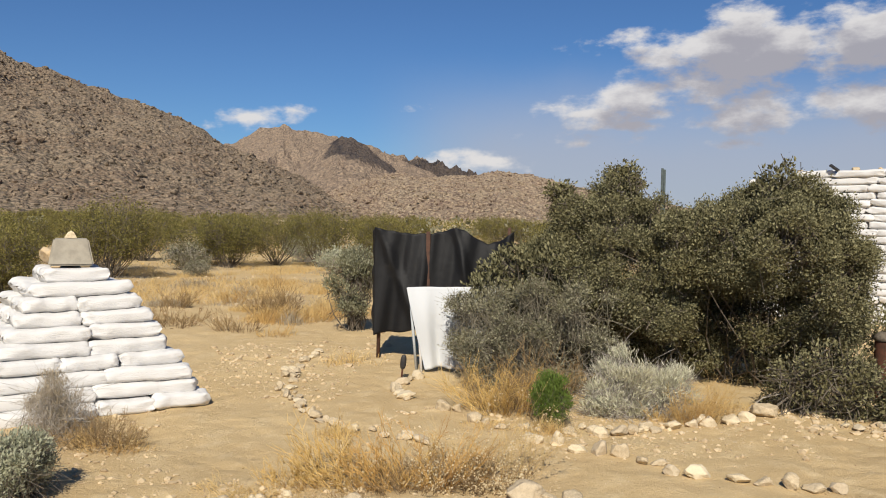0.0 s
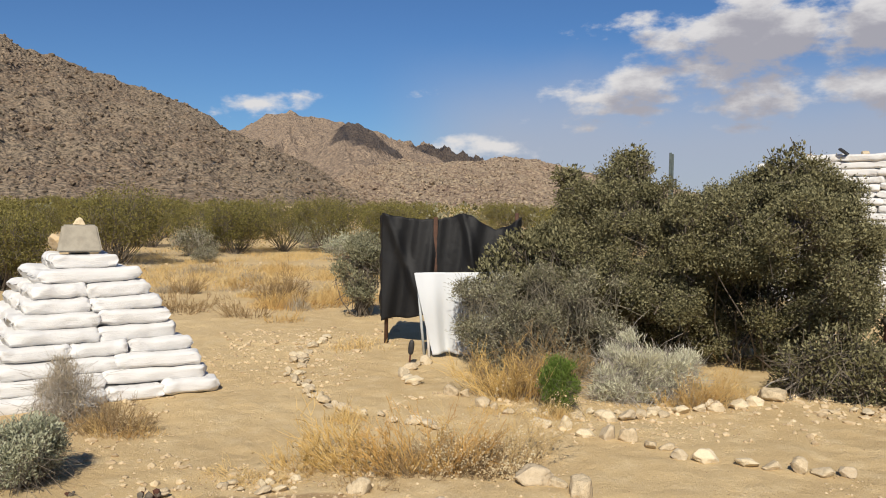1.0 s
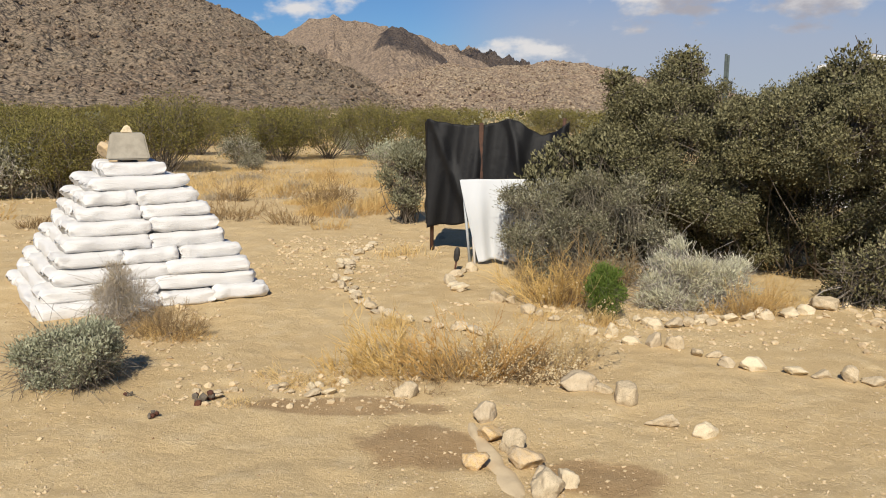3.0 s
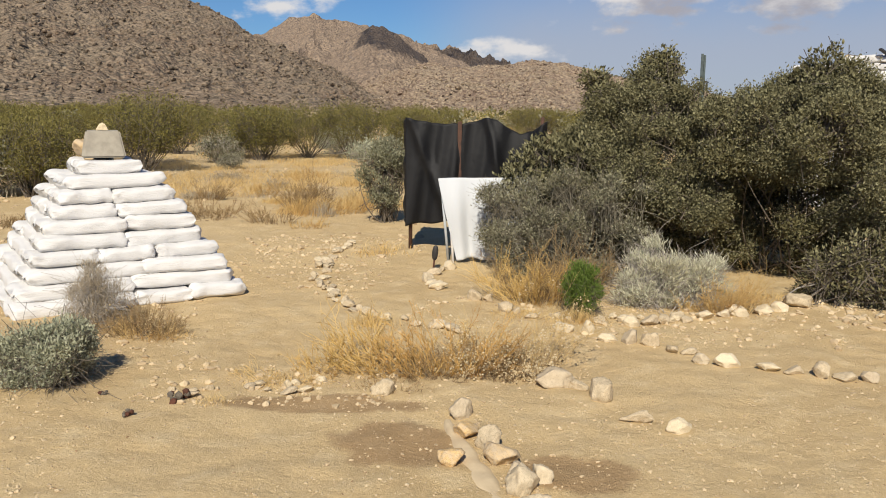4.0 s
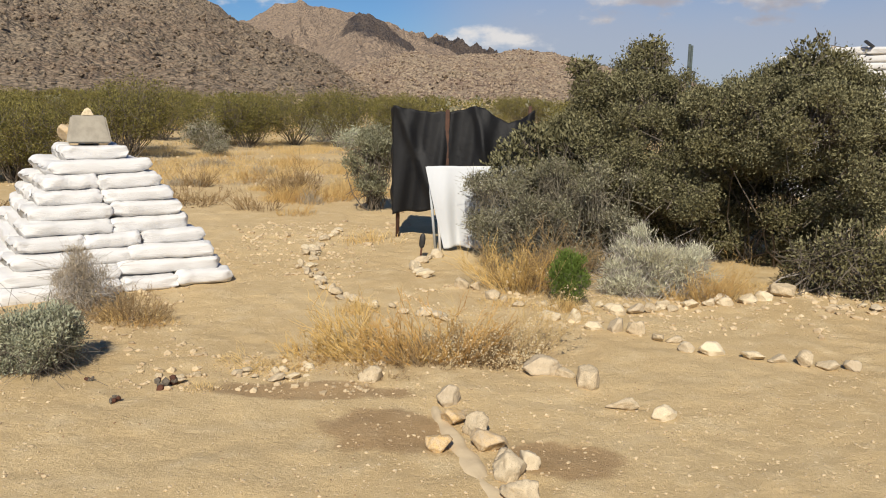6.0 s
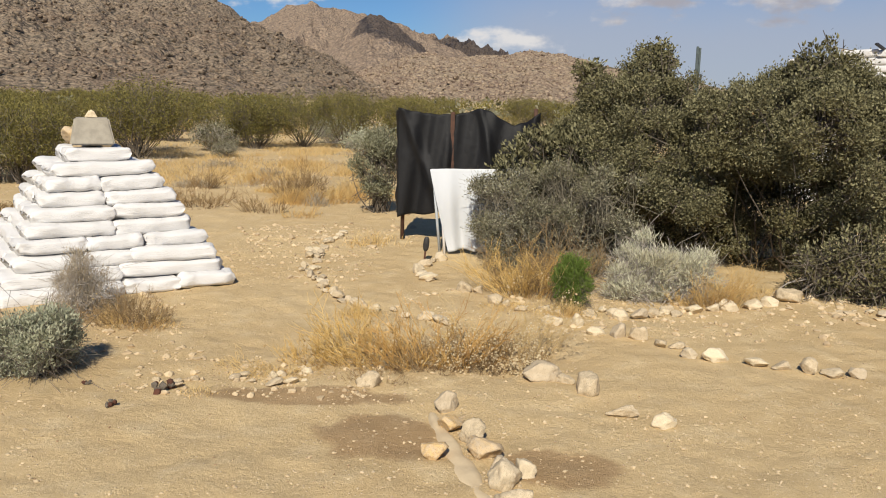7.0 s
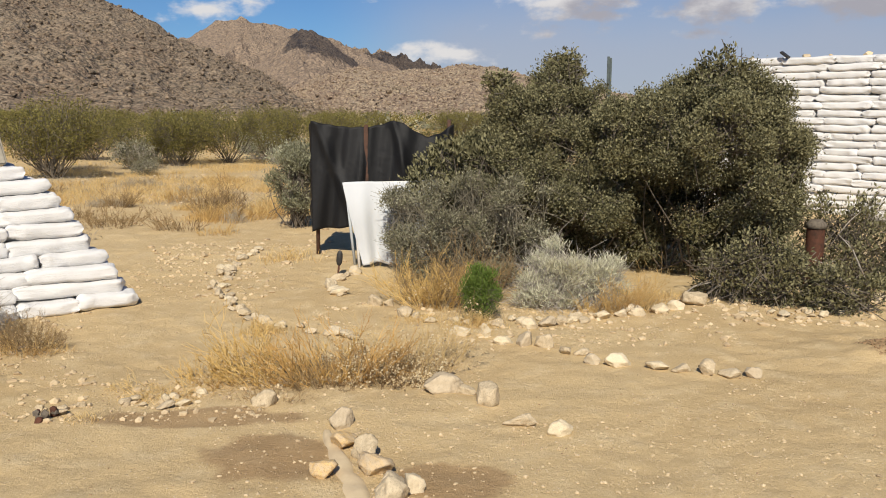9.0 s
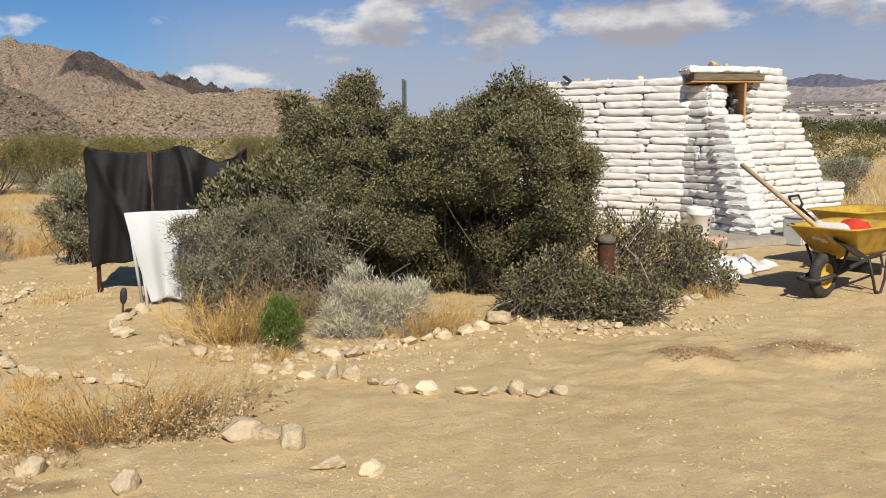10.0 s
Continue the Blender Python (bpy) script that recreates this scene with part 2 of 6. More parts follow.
BROWN_POST = make_plain("brown_post", (0.095, 0.045, 0.028), (0.05, 0.028, 0.02), 0.8, 25.0)
WOOD_OLD = make_wood("weathered_beam", (0.20, 0.155, 0.10), (0.10, 0.08, 0.055))
WOOD_NEW = make_wood("plywood_board", (0.46, 0.28, 0.13), (0.38, 0.21, 0.09))
WOOD_POLE = make_wood("ash_handle", (0.56, 0.42, 0.24), (0.45, 0.32, 0.17))
YELLOW = make_plain("yellow_paint", (0.56, 0.36, 0.04), (0.38, 0.235, 0.05), 0.55, 9.0)
BLACK_STEEL = make_plain("black_steel", (0.03, 0.03, 0.032), (0.055, 0.05, 0.045), 0.6, 18.0, 0.3)
RUBBER = make_plain("black_rubber", (0.025, 0.024, 0.023), (0.06, 0.053, 0.045), 0.85, 15.0)
RED_CLOTH = make_plain("red_cloth", (0.60, 0.045, 0.02), (0.45, 0.03, 0.02), 0.8, 9.0)
WHITE_PLASTIC = make_plain("white_plastic", (0.76, 0.75, 0.72), (0.66, 0.64, 0.60), 0.45, 6.0)
CLEAR_TUB = make_plain("cloudy_plastic", (0.50, 0.52, 0.53), (0.42, 0.43, 0.43), 0.5, 6.0)
INK = make_plain("dark_print", (0.03, 0.03, 0.035), (0.06, 0.06, 0.06), 0.6, 20.0)
PALE_PIPE = make_plain("pale_pipe", (0.55, 0.60, 0.63), (0.48, 0.52, 0.55), 0.5, 10.0)
GREEN_POST = make_plain("grey_green_steel", (0.10, 0.125, 0.12), (0.07, 0.085, 0.085), 0.6, 20.0, 0.4)
BARK = make_plain("grey_bark", (0.16, 0.135, 0.105), (0.09, 0.075, 0.06), 0.9, 40.0, 0.0, 0.5, 0.15)
GREYWOOD = make_plain("grey_brown_twig", (0.22, 0.195, 0.145), (0.12, 0.105, 0.076), 0.9, 40.0, 0.0, 0.4, 0.15)
DEADWOOD = make_plain("bleached_twig", (0.42, 0.38, 0.33), (0.28, 0.25, 0.21), 0.9, 40.0, 0.0, 0.4, 0.15)
LEAF_BUSH = make_leaf("saltbush_leaf", a=(0.045, 0.042, 0.018), b=(0.285, 0.266, 0.148), c=(0.135, 0.118, 0.05), thin=0.08)
LEAF_GREY = make_leaf("grey_twig_leaf", (0.075, 0.07, 0.038), (0.42, 0.40, 0.275), (0.15, 0.142, 0.075))
LEAF_CHOLLA = make_leaf("pale_grey_green_leaf", (0.15, 0.15, 0.085), (0.38, 0.37, 0.25), (0.22, 0.21, 0.12))
LEAF_SILVER = make_leaf("silver_leaf", (0.42, 0.415, 0.29), (0.74, 0.71, 0.54), (0.46, 0.41, 0.26))
LEAF_SAGE = make_leaf("blue_sage_leaf", (0.30, 0.32, 0.22), (0.52, 0.52, 0.38), (0.32, 0.32, 0.20))
LEAF_GREEN = make_leaf("bright_green_leaf", (0.095, 0.15, 0.028), (0.16, 0.225, 0.05), (0.11, 0.145, 0.032))
LEAF_CREOSOTE = make_leaf("creosote_leaf", (0.09, 0.085, 0.025), (0.29, 0.255, 0.085), (0.20, 0.16, 0.052))
STRAW = make_leaf("dry_straw", (0.60, 0.43, 0.18), (0.74, 0.57, 0.29), (0.54, 0.35, 0.13), 0.3)
STRAW_RED = make_leaf("rusty_straw", (0.56, 0.37, 0.135), (0.72, 0.53, 0.245), (0.42, 0.24, 0.085), 0.3)
SEED = make_leaf("pale_seed_head", (0.56, 0.42, 0.22), (0.68, 0.54, 0.32), (0.52, 0.36, 0.18), 0.3)
PALE_TWIG = make_leaf("pale_dry_twig", (0.36, 0.30, 0.21), (0.48, 0.41, 0.30), (0.30, 0.24, 0.16), 0.1)


# ---- mesh helpers ----
def mesh_object(name, verts, faces, mat, parent=None, label="", smooth=False):
    """A mesh from arrays: verts (n, 3); faces (m, 3) or (m, 4), or a list of such arrays."""
    me = bpy.data.meshes.new(name)
    groups = faces if isinstance(faces, list) else [faces]
    verts = np.asarray(verts, dtype=np.float32)
    loops = np.concatenate([np.asarray(f).ravel() for f in groups]).astype(np.int32)
    sizes = np.concatenate([np.full(len(f), np.asarray(f).shape[1]) for f in groups]).astype(np.int32)
    me.vertices.add(len(verts))
    me.vertices.foreach_set("co", verts.ravel())
    me.loops.add(len(loops))
    me.loops.foreach_set("vertex_index", loops)
    me.polygons.add(len(sizes))
    me.polygons.foreach_set("loop_start", np.concatenate([[0], np.cumsum(sizes)[:-1]]).astype(np.int32))
    me.polygons.foreach_set("loop_total", sizes)
    me.polygons.foreach_set("use_smooth", np.full(len(sizes), smooth))
    me.update(calc_edges=True)
    me.materials.append(mat)
    ob = new(name, me)
    ob.parent = parent
    if label:
        ob["label"] = label
    return ob


def part(name, bm, mat, parent=None, label="", smooth=False):
    me = bpy.data.meshes.new(name)
    for f in bm.faces:
        f.smooth = smooth
    bm.to_mesh(me)
    bm.free()
    me.materials.append(mat)
    ob = new(name, me)
    ob.parent = parent
    if label:
        ob["label"] = label
    return ob


def thing(name, m, label, category, group="", kind=""):
    ob = new(name)
    ob.empty_display_size = 0.1
    ob.matrix_world = m
    return tagged(ob, label, category, group, kind)


def box(size, at=(0, 0, 0), bevel=0.006, m=None, bm=None, taper=1.0):
    bm = bm or bmesh.new()
    made = bmesh.ops.create_cube(bm, size=1)["verts"]
    for v in made:
        k = taper if v.co.z > 0 else 1.0
        v.co = Vector((v.co.x * size[0] * k, v.co.y * size[1] * k, v.co.z * size[2])) + Vector(at)
    if bevel:
        edges = {e for v in made for e in v.link_edges}
        made = bmesh.ops.bevel(bm, geom=list(edges), offset=bevel, segments=2, affect="EDGES")["verts"]
    if m is not None:
        bmesh.ops.transform(bm, matrix=m, verts=bm.verts[:])
    return bm


def tube(points, radii, sides=8, closed=True, bm=None):
    """A round bar along points."""
    bm = bm or bmesh.new()
    pts = [Vector(p) for p in points]
    rings = []
    for i, p in enumerate(pts):
        d = (pts[min(i + 1, len(pts) - 1)] - pts[max(i - 1, 0)]).normalized()
        side = d.cross(Vector((0.13, 0.31, 0.94))).normalized()
        up = side.cross(d)
        r = radii[i] if isinstance(radii, (list, tuple)) else radii
        rings.append([bm.verts.new(p + (side * math.cos(a) + up * math.sin(a)) * r) for a in (2 * math.pi * k / sides for k in range(sides))])
    for a, b in zip(rings, rings[1:]):
        for k in range(sides):
            bm.faces.new((a[k], a[(k + 1) % sides], b[(k + 1) % sides], b[k]))
    if closed:
        bm.faces.new(rings[0][::-1])
        bm.faces.new(rings[-1])
    return bm


def hash2(ix, iy, seed):
    h = (ix.astype(np.int64) * 374761393 + iy.astype(np.int64) * 668265263 + seed * 1442695041) & 0x7FFFFFFF
    h = ((h ^ (h >> 13)) * 1274126177) & 0x7FFFFFFF
    return ((h ^ (h >> 16)) & 0xFFFF) / 65535.0


def value_noise(x, y, seed=0):
    x0, y0 = np.floor(x), np.floor(y)
    fx, fy = x - x0, y - y0
    fx, fy = fx * fx * (3 - 2 * fx), fy * fy * (3 - 2 * fy)
    a, b = hash2(x0, y0, seed), hash2(x0 + 1, y0, seed)
    c, d = hash2(x0, y0 + 1, seed), hash2(x0 + 1, y0 + 1, seed)
    return (a * (1 - fx) + b * fx) * (1 - fy) + (c * (1 - fx) + d * fx) * fy - 0.5


def fbm(x, y, octaves=5, seed=0, gain=0.5):
    total, amp = 0.0, 1.0
    for o in range(octaves):
        total = total + amp * value_noise(x * 2 ** o + 17.3 * o, y * 2 ** o - 9.1 * o, seed + o)
        amp *= gain
    return total


def smooth01(v, lo, hi):
    t = np.clip((v - lo) / (hi - lo), 0, 1)
    return t * t * (3 - 2 * t)


# ---- ground: one sheet out to the horizon ----
def land(x, y):
    """Height of the plain: level round the house, rising slowly towards the far side of the valley."""
    r = np.hypot(x, y) + 1e-6
    az = np.arctan2(x, y)
    valley = np.maximum(0, 0.0245 * np.log10(np.maximum(r, 1) / 120.0) + 0.006)
    plain = np.maximum(0, 0.006 * (1 - 60 / np.maximum(r, 60)))
    k = smooth01(az, 0.15, 0.5)
    return r * (plain * (1 - k) + valley * k)


def ground_height(x, y):
    near = np.exp(-((x - 0.8) ** 2 + (y - 5) ** 2) / 400.0)
    rough = 0.10 * fbm(x * 0.18, y * 0.18, 4, 5) * (1 - np.exp(-(np.hypot(x - 1, y - 5) / 14.0) ** 4))
    small = 0.026 * fbm(x * 1.7, y * 1.7, 4, 9) + 0.014 * fbm(x * 9.0, y * 9.0, 3, 21)
    mound = 0.07 * np.exp(-((x - 3.15) / 0.32) ** 2 - ((y - 4.98) / 0.22) ** 2) + 0.06 * np.exp(-((x - 3.95) / 0.36) ** 2 - ((y - 4.98) / 0.24) ** 2)
    lump = 0.02 * fbm(x * 5, y * 5, 3, 31) * np.exp(-((x - 3.6) / 1.2) ** 2 - ((y - 5.0) / 0.7) ** 2)
    return land(x, y) + rough + small * near + mound + lump * 2.5


def spread(lo, hi, step, end_lo, end_hi, grow):
    core = list(np.arange(lo, hi + step / 2, step))
    up, s = [], step
    v = core[-1]
    while v < end_hi:
        s *= grow
        v += s
        up.append(v)
    down, s, v = [], step, core[0]
    while v > end_lo:
        s *= grow
        v -= s
        down.append(v)
    return np.array(down[::-1] + core + up)


def build_ground():
    xs = spread(-4.5, 6.5, 0.035, -4200, 4200, 1.06)
    ys = spread(2.2, 10.0, 0.035, -900, 4400, 1.055)
    gx, gy = np.meshgrid(xs, ys)
    gz = ground_height(gx, gy)
    n, m = len(xs), len(ys)
    idx = np.arange(n * m).reshape(m, n)
    faces = np.stack([idx[:-1, :-1], idx[:-1, 1:], idx[1:, 1:], idx[1:, :-1]], -1).reshape(-1, 4)
    ob = mesh_object("ground", np.stack([gx, gy, gz], -1).reshape(-1, 3), faces, SAND, smooth=True)
    tagged(ob, "pale tan desert sand with gravel and damp patches", "ground", kind="structure")


build_ground()


# ---- mountains ----
ICO = bmesh.new()
bmesh.ops.create_icosphere(ICO, subdivisions=1, radius=1)
ICO.verts.ensure_lookup_table()
ICO_V = np.array([v.co[:] for v in ICO.verts])
ICO_F = np.array([[v.index for v in f.verts] for f in ICO.faces])
ICO.free()


def boulders(centres, sizes, rng, squash=0.75):
    """Vertices and faces of many uneven small rocks."""
    n, k = len(centres), len(ICO_V)
    v = ICO_V[None] * (1 + rng.uniform(-0.32, 0.32, (n, k, 1)))
    v = v * rng.uniform(0.6, 1.25, (n, 1, 3)) * np.array([1, 1, squash])
    a = rng.uniform(0, 2 * np.pi, n)
    c, s = np.cos(a)[:, None], np.sin(a)[:, None]
    v = np.stack([v[..., 0] * c - v[..., 1] * s, v[..., 0] * s + v[..., 1] * c, v[..., 2]], -1)
    v = v * np.asarray(sizes)[:, None, None] + np.asarray(centres)[:, None, :]
    f = ICO_F[None] + (np.arange(n) * k)[:, None, None]
    return v.reshape(-1, 3), f.reshape(-1, 3)


def mountain(name, crest, foot, ridge, mat, label, rough, seed, cols=420, rows=120, power=1.15, rocks=0, rock_size=(0.5, 1.8), gully=0.0):
    """A range whose crest has the given heights (degrees round from straight ahead, rise over run), from its foot to its ridge in metres away."""
    deg, rise = np.array(crest).T
    b = np.radians(np.linspace(deg[0], deg[-1], cols))
    e = np.interp(np.degrees(b), deg, rise)
    t = np.concatenate([np.linspace(0, 1, rows), np.linspace(1.03, 1.6, rows // 4)])
    r = foot + (ridge - foot) * t
    B, R = np.meshgrid(b, r)
    T = np.meshgrid(b, t)[1]
    E = np.meshgrid(e, r)[0]
    bump = fbm(B * ridge / 60 * 4 + seed, R / 60 * 2, 6, seed, 0.55)
    prof = np.where(T <= 1, np.clip(T, 0, 1) ** power, 1 - 0.8 * (T - 1))
    if gully:
        prof = prof + gully * np.abs(fbm(B * ridge / 90, R / 300, 4, seed + 40)) * np.sin(np.clip(T, 0, 1) * np.pi) * -1
    X, Y = np.sin(B) * R, np.cos(B) * R
    base = land(X, Y)
    fade = np.clip(T * 4, 0, 1) * np.clip(E / 0.02, 0, 1)
    Z = base - 1.0 + (E * ridge - base) * prof + rough * bump * fade
    Z = Z + 0.35 * rough * np.abs(fbm(X / 5.0, Y / 5.0, 3, seed + 7)) * fade
    n, m = len(b), len(t)
    idx = np.arange(n * m).reshape(m, n)
    faces = np.stack([idx[:-1, :-1], idx[:-1, 1:], idx[1:, 1:], idx[1:, :-1]], -1).reshape(-1, 4)
    ob = mesh_object(name, np.stack([X, Y, Z], -1).reshape(-1, 3), faces, mat, smooth=False)
    tagged(ob, label, "mountain", "desert mountains", "structure")
    if rocks:
        rng = np.random.default_rng(seed)
        i = rng.integers(0, rows, rocks)
        j = rng.integers(0, n, rocks)
        keep = E[i, j] > 0.01
        i, j = i[keep], j[keep]
        size = rng.uniform(0, 1, len(i)) ** 2.5 * (rock_size[1] - rock_size[0]) + rock_size[0]
        size = size * (0.5 + 0.5 * R[i, j] / ridge)
        pos = np.stack([X[i, j] + rng.normal(0, 0.6, len(i)), Y[i, j] + rng.normal(0, 1.0, len(i)), Z[i, j]], -1)
        v, f = boulders(pos, size, rng)
        part_ob = mesh_object("boulder_field", v, f, mat, ob)
        part_ob["kind"] = "stuff"
    return ob


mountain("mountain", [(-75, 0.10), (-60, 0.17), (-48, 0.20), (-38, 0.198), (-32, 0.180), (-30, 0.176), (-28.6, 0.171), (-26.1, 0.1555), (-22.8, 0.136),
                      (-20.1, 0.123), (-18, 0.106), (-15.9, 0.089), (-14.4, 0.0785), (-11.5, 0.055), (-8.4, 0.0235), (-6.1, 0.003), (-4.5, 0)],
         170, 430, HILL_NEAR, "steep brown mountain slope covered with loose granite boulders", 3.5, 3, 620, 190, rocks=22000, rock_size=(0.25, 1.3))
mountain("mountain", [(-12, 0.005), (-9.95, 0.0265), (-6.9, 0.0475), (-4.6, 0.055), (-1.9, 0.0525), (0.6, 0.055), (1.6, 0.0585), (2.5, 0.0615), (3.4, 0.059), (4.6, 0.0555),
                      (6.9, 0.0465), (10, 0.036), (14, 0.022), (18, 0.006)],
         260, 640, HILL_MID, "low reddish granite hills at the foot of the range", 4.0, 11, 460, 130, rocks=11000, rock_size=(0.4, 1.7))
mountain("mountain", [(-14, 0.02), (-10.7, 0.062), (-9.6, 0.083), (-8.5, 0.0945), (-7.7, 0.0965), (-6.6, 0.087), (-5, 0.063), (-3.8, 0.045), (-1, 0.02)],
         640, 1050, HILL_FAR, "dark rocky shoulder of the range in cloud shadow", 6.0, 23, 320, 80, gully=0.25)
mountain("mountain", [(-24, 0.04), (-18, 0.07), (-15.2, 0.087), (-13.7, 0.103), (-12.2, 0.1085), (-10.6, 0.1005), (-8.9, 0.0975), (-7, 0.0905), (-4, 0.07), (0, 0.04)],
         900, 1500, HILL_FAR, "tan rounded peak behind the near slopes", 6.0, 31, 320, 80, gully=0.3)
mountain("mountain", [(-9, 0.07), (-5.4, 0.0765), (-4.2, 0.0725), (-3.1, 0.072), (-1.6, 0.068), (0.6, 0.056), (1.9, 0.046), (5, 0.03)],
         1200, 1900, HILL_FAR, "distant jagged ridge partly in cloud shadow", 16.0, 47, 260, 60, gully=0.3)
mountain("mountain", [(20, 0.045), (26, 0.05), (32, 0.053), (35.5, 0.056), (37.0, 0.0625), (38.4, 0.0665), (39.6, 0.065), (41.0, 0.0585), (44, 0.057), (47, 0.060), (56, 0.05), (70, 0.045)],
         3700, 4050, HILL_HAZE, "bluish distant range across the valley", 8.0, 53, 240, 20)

# greyed tan: the distance haze is painted into this base colour
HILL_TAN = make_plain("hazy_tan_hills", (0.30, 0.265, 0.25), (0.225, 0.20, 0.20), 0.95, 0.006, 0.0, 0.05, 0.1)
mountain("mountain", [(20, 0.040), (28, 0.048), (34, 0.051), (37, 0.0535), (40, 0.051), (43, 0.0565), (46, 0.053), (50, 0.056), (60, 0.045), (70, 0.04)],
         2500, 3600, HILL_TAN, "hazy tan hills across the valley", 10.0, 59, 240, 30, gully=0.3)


def drifting_cloud(target, radii, seed):
    """A cloud high overhead; it throws the shadow that lies on the far slopes."""
    t = (700 - target[2]) / sun_dir.z
    c = Vector(target) + sun_dir * t
    bm = bmesh.new()
    bmesh.ops.create_icosphere(bm, subdivisions=5, radius=1)
    for v in bm.verts:
        k = 1 + 0.45 * noise.noise(v.co * 1.6 + Vector((seed, 0, 0))) + 0.2 * noise.noise(v.co * 4 + Vector((seed, 2, 0)))
        v.co = c + Vector((v.co.x * radii[0] * k, v.co.y * radii[1] * k, v.co.z * radii[2] * k))
    tagged(part("cloud", bm, CLOUD, smooth=True), "white cloud drifting high overhead", "cloud", "clouds", "structure")


CLOUD, cloud_nodes = material("thin_cloud")
veil = cloud_nodes.add("ShaderNodeMixShader", None, i0=0.58)
cloud_nodes.put(veil.inputs[1], cloud_nodes.add("ShaderNodeBsdfTranslucent", None, Color=(0.9, 0.9, 0.9, 1)).outputs[0])
cloud_nodes.put(veil.inputs[2], cloud_nodes.add("ShaderNodeBsdfTransparent").outputs[0])
cloud_nodes.add("ShaderNodeOutputMaterial", None, Surface=veil.outputs[0])
drifting_cloud((-118, 1040, 88), (54, 125, 20), 3)
drifting_cloud((-35, 1790, 105), (95, 170, 24), 8)


# ---- earth bags ----
def bag_mesh(name, seed, tied=0):
    """A filled woven bag, 1 long, 1 wide and 1 high: flat sides, creased ends with pinched corners. tied: 1 has one gathered end."""
    nu, nv = 31, 28
    verts = []
    lean = 0.05 * math.sin(seed * 2.7)
    for i in range(nu):
        s = -1 + 2 * i / (nu - 1)
        s = math.copysign(abs(s) ** 0.7, s)
        edge = abs(s)
        thick = (1 - edge ** 12) ** 0.5 * 0.86 + 0.14
        wide = 1 - 0.06 * edge ** 5
        if tied and s > 0.84:
            k = (s - 0.84) / 0.16
            wide *= 1 - 0.66 * k
            thick = max(thick * (1 - 0.45 * k), 0.34)
        ends = max(0.0, (edge - 0.4) / 0.6)
        for j in range(nv):
            a = 2 * math.pi * (j + 0.5) / nv
            c, d = math.cos(a), math.sin(a)
            y = math.copysign(abs(c) ** 0.40, c) * 0.5 * wide
            z = math.copysign(abs(d) ** 0.46, d) * 0.5 * thick
            slack = noise.noise((s * 1.9 + seed, y * 2.4, z * 2)) * 0.13
            fold = noise.ridged_multi_fractal(Vector((s * 2.2 + seed * 3, y * 3.4, z * 1.3)), 1.0, 2.0, 2, 1.0, 2.0) * 0.08
            # creases that run in from the ends
            pull = math.sin(y * 21 + seed * 1.3 + 3 * noise.noise((s * 3, y * 2, seed))) * 0.12 * ends ** 1.4
            side = math.sin(z * 17 + seed + 4 * noise.noise((s * 3, z * 2, seed + 5))) * 0.06 * ends
            sag = -0.05 * (1 - s * s) * (1 if d > 0 else 0)
            verts.append((s * 0.5 + 0.02 * noise.noise((y * 4, z * 4, s + seed)) + lean * y * edge,
                          y * (1 + slack * 0.7 + side) , z * (1 + slack - fold) + pull * abs(d) ** 0.5 + sag))
    idx = np.arange(nu * nv).reshape(nu, nv)
    nxt = np.roll(idx, -1, 1)
    quads = np.stack([idx[:-1], nxt[:-1], nxt[1:], idx[1:]], -1).reshape(-1, 4)
    n = len(verts)
    verts += [(-0.5, 0, 0), (0.5, 0, 0)]
    tris = np.concatenate([np.stack([np.full(nv, n), nxt[0], idx[0]], -1), np.stack([np.full(nv, n + 1), idx[-1], nxt[-1]], -1)])
    ob = mesh_object(name, np.array(verts), [quads, tris], BAG, smooth=True)
    me = ob.data
    bpy.data.objects.remove(ob)
    return me


BAG_MESHES = [bag_mesh("sandbag", s, s % 4 == 3) for s in range(16)]
bag_rng = random.Random(4)


def lay_bag(parent, a, b, width, z, height):
    """A bag from a to b (the ends of its middle line, in plan), lying at height z."""
    a, b = Vector((*a[:2], 0)), Vector((*b[:2], 0))
    d = b - a
    ob = new("sandbag", bag_rng.choice(BAG_MESHES))
    flip = bag_rng.random() < 0.5
    turn = math.atan2(d.y, d.x) + (math.pi if flip else 0) + bag_rng.uniform(-0.03, 0.03)
    mid = (a + b) / 2 + Vector((bag_rng.uniform(-0.012, 0.012), bag_rng.uniform(-0.012, 0.012), z + height / 2))
    ob.matrix_world = Matrix.LocRotScale(mid, Euler((bag_rng.uniform(-0.05, 0.05), bag_rng.uniform(-0.03, 0.03), turn)),
                                         (d.length * 1.06, width * bag_rng.uniform(0.95, 1.06), height * bag_rng.uniform(1.16, 1.3)))
    ob.parent = parent
    return ob


def course(parent, origin, along, inward, s0, s1, z, height, width=0.36, cuts=None, length=0.6):
    """One course of bags along a face; the face lies on the line from origin."""
    if cuts is None:
        n = max(1, round((s1 - s0) / length))
        cuts = [0] + [(k + bag_rng.uniform(-0.22, 0.22)) / n for k in range(1, n)] + [1]
    for p, q in zip(cuts, cuts[1:]):
        a = origin + along * (s0 + (s1 - s0) * p + 0.006) + inward * (width / 2)
        b = origin + along * (s0 + (s1 - s0) * q - 0.006) + inward * (width / 2)
        lay_bag(parent, a, b, width, z, height)


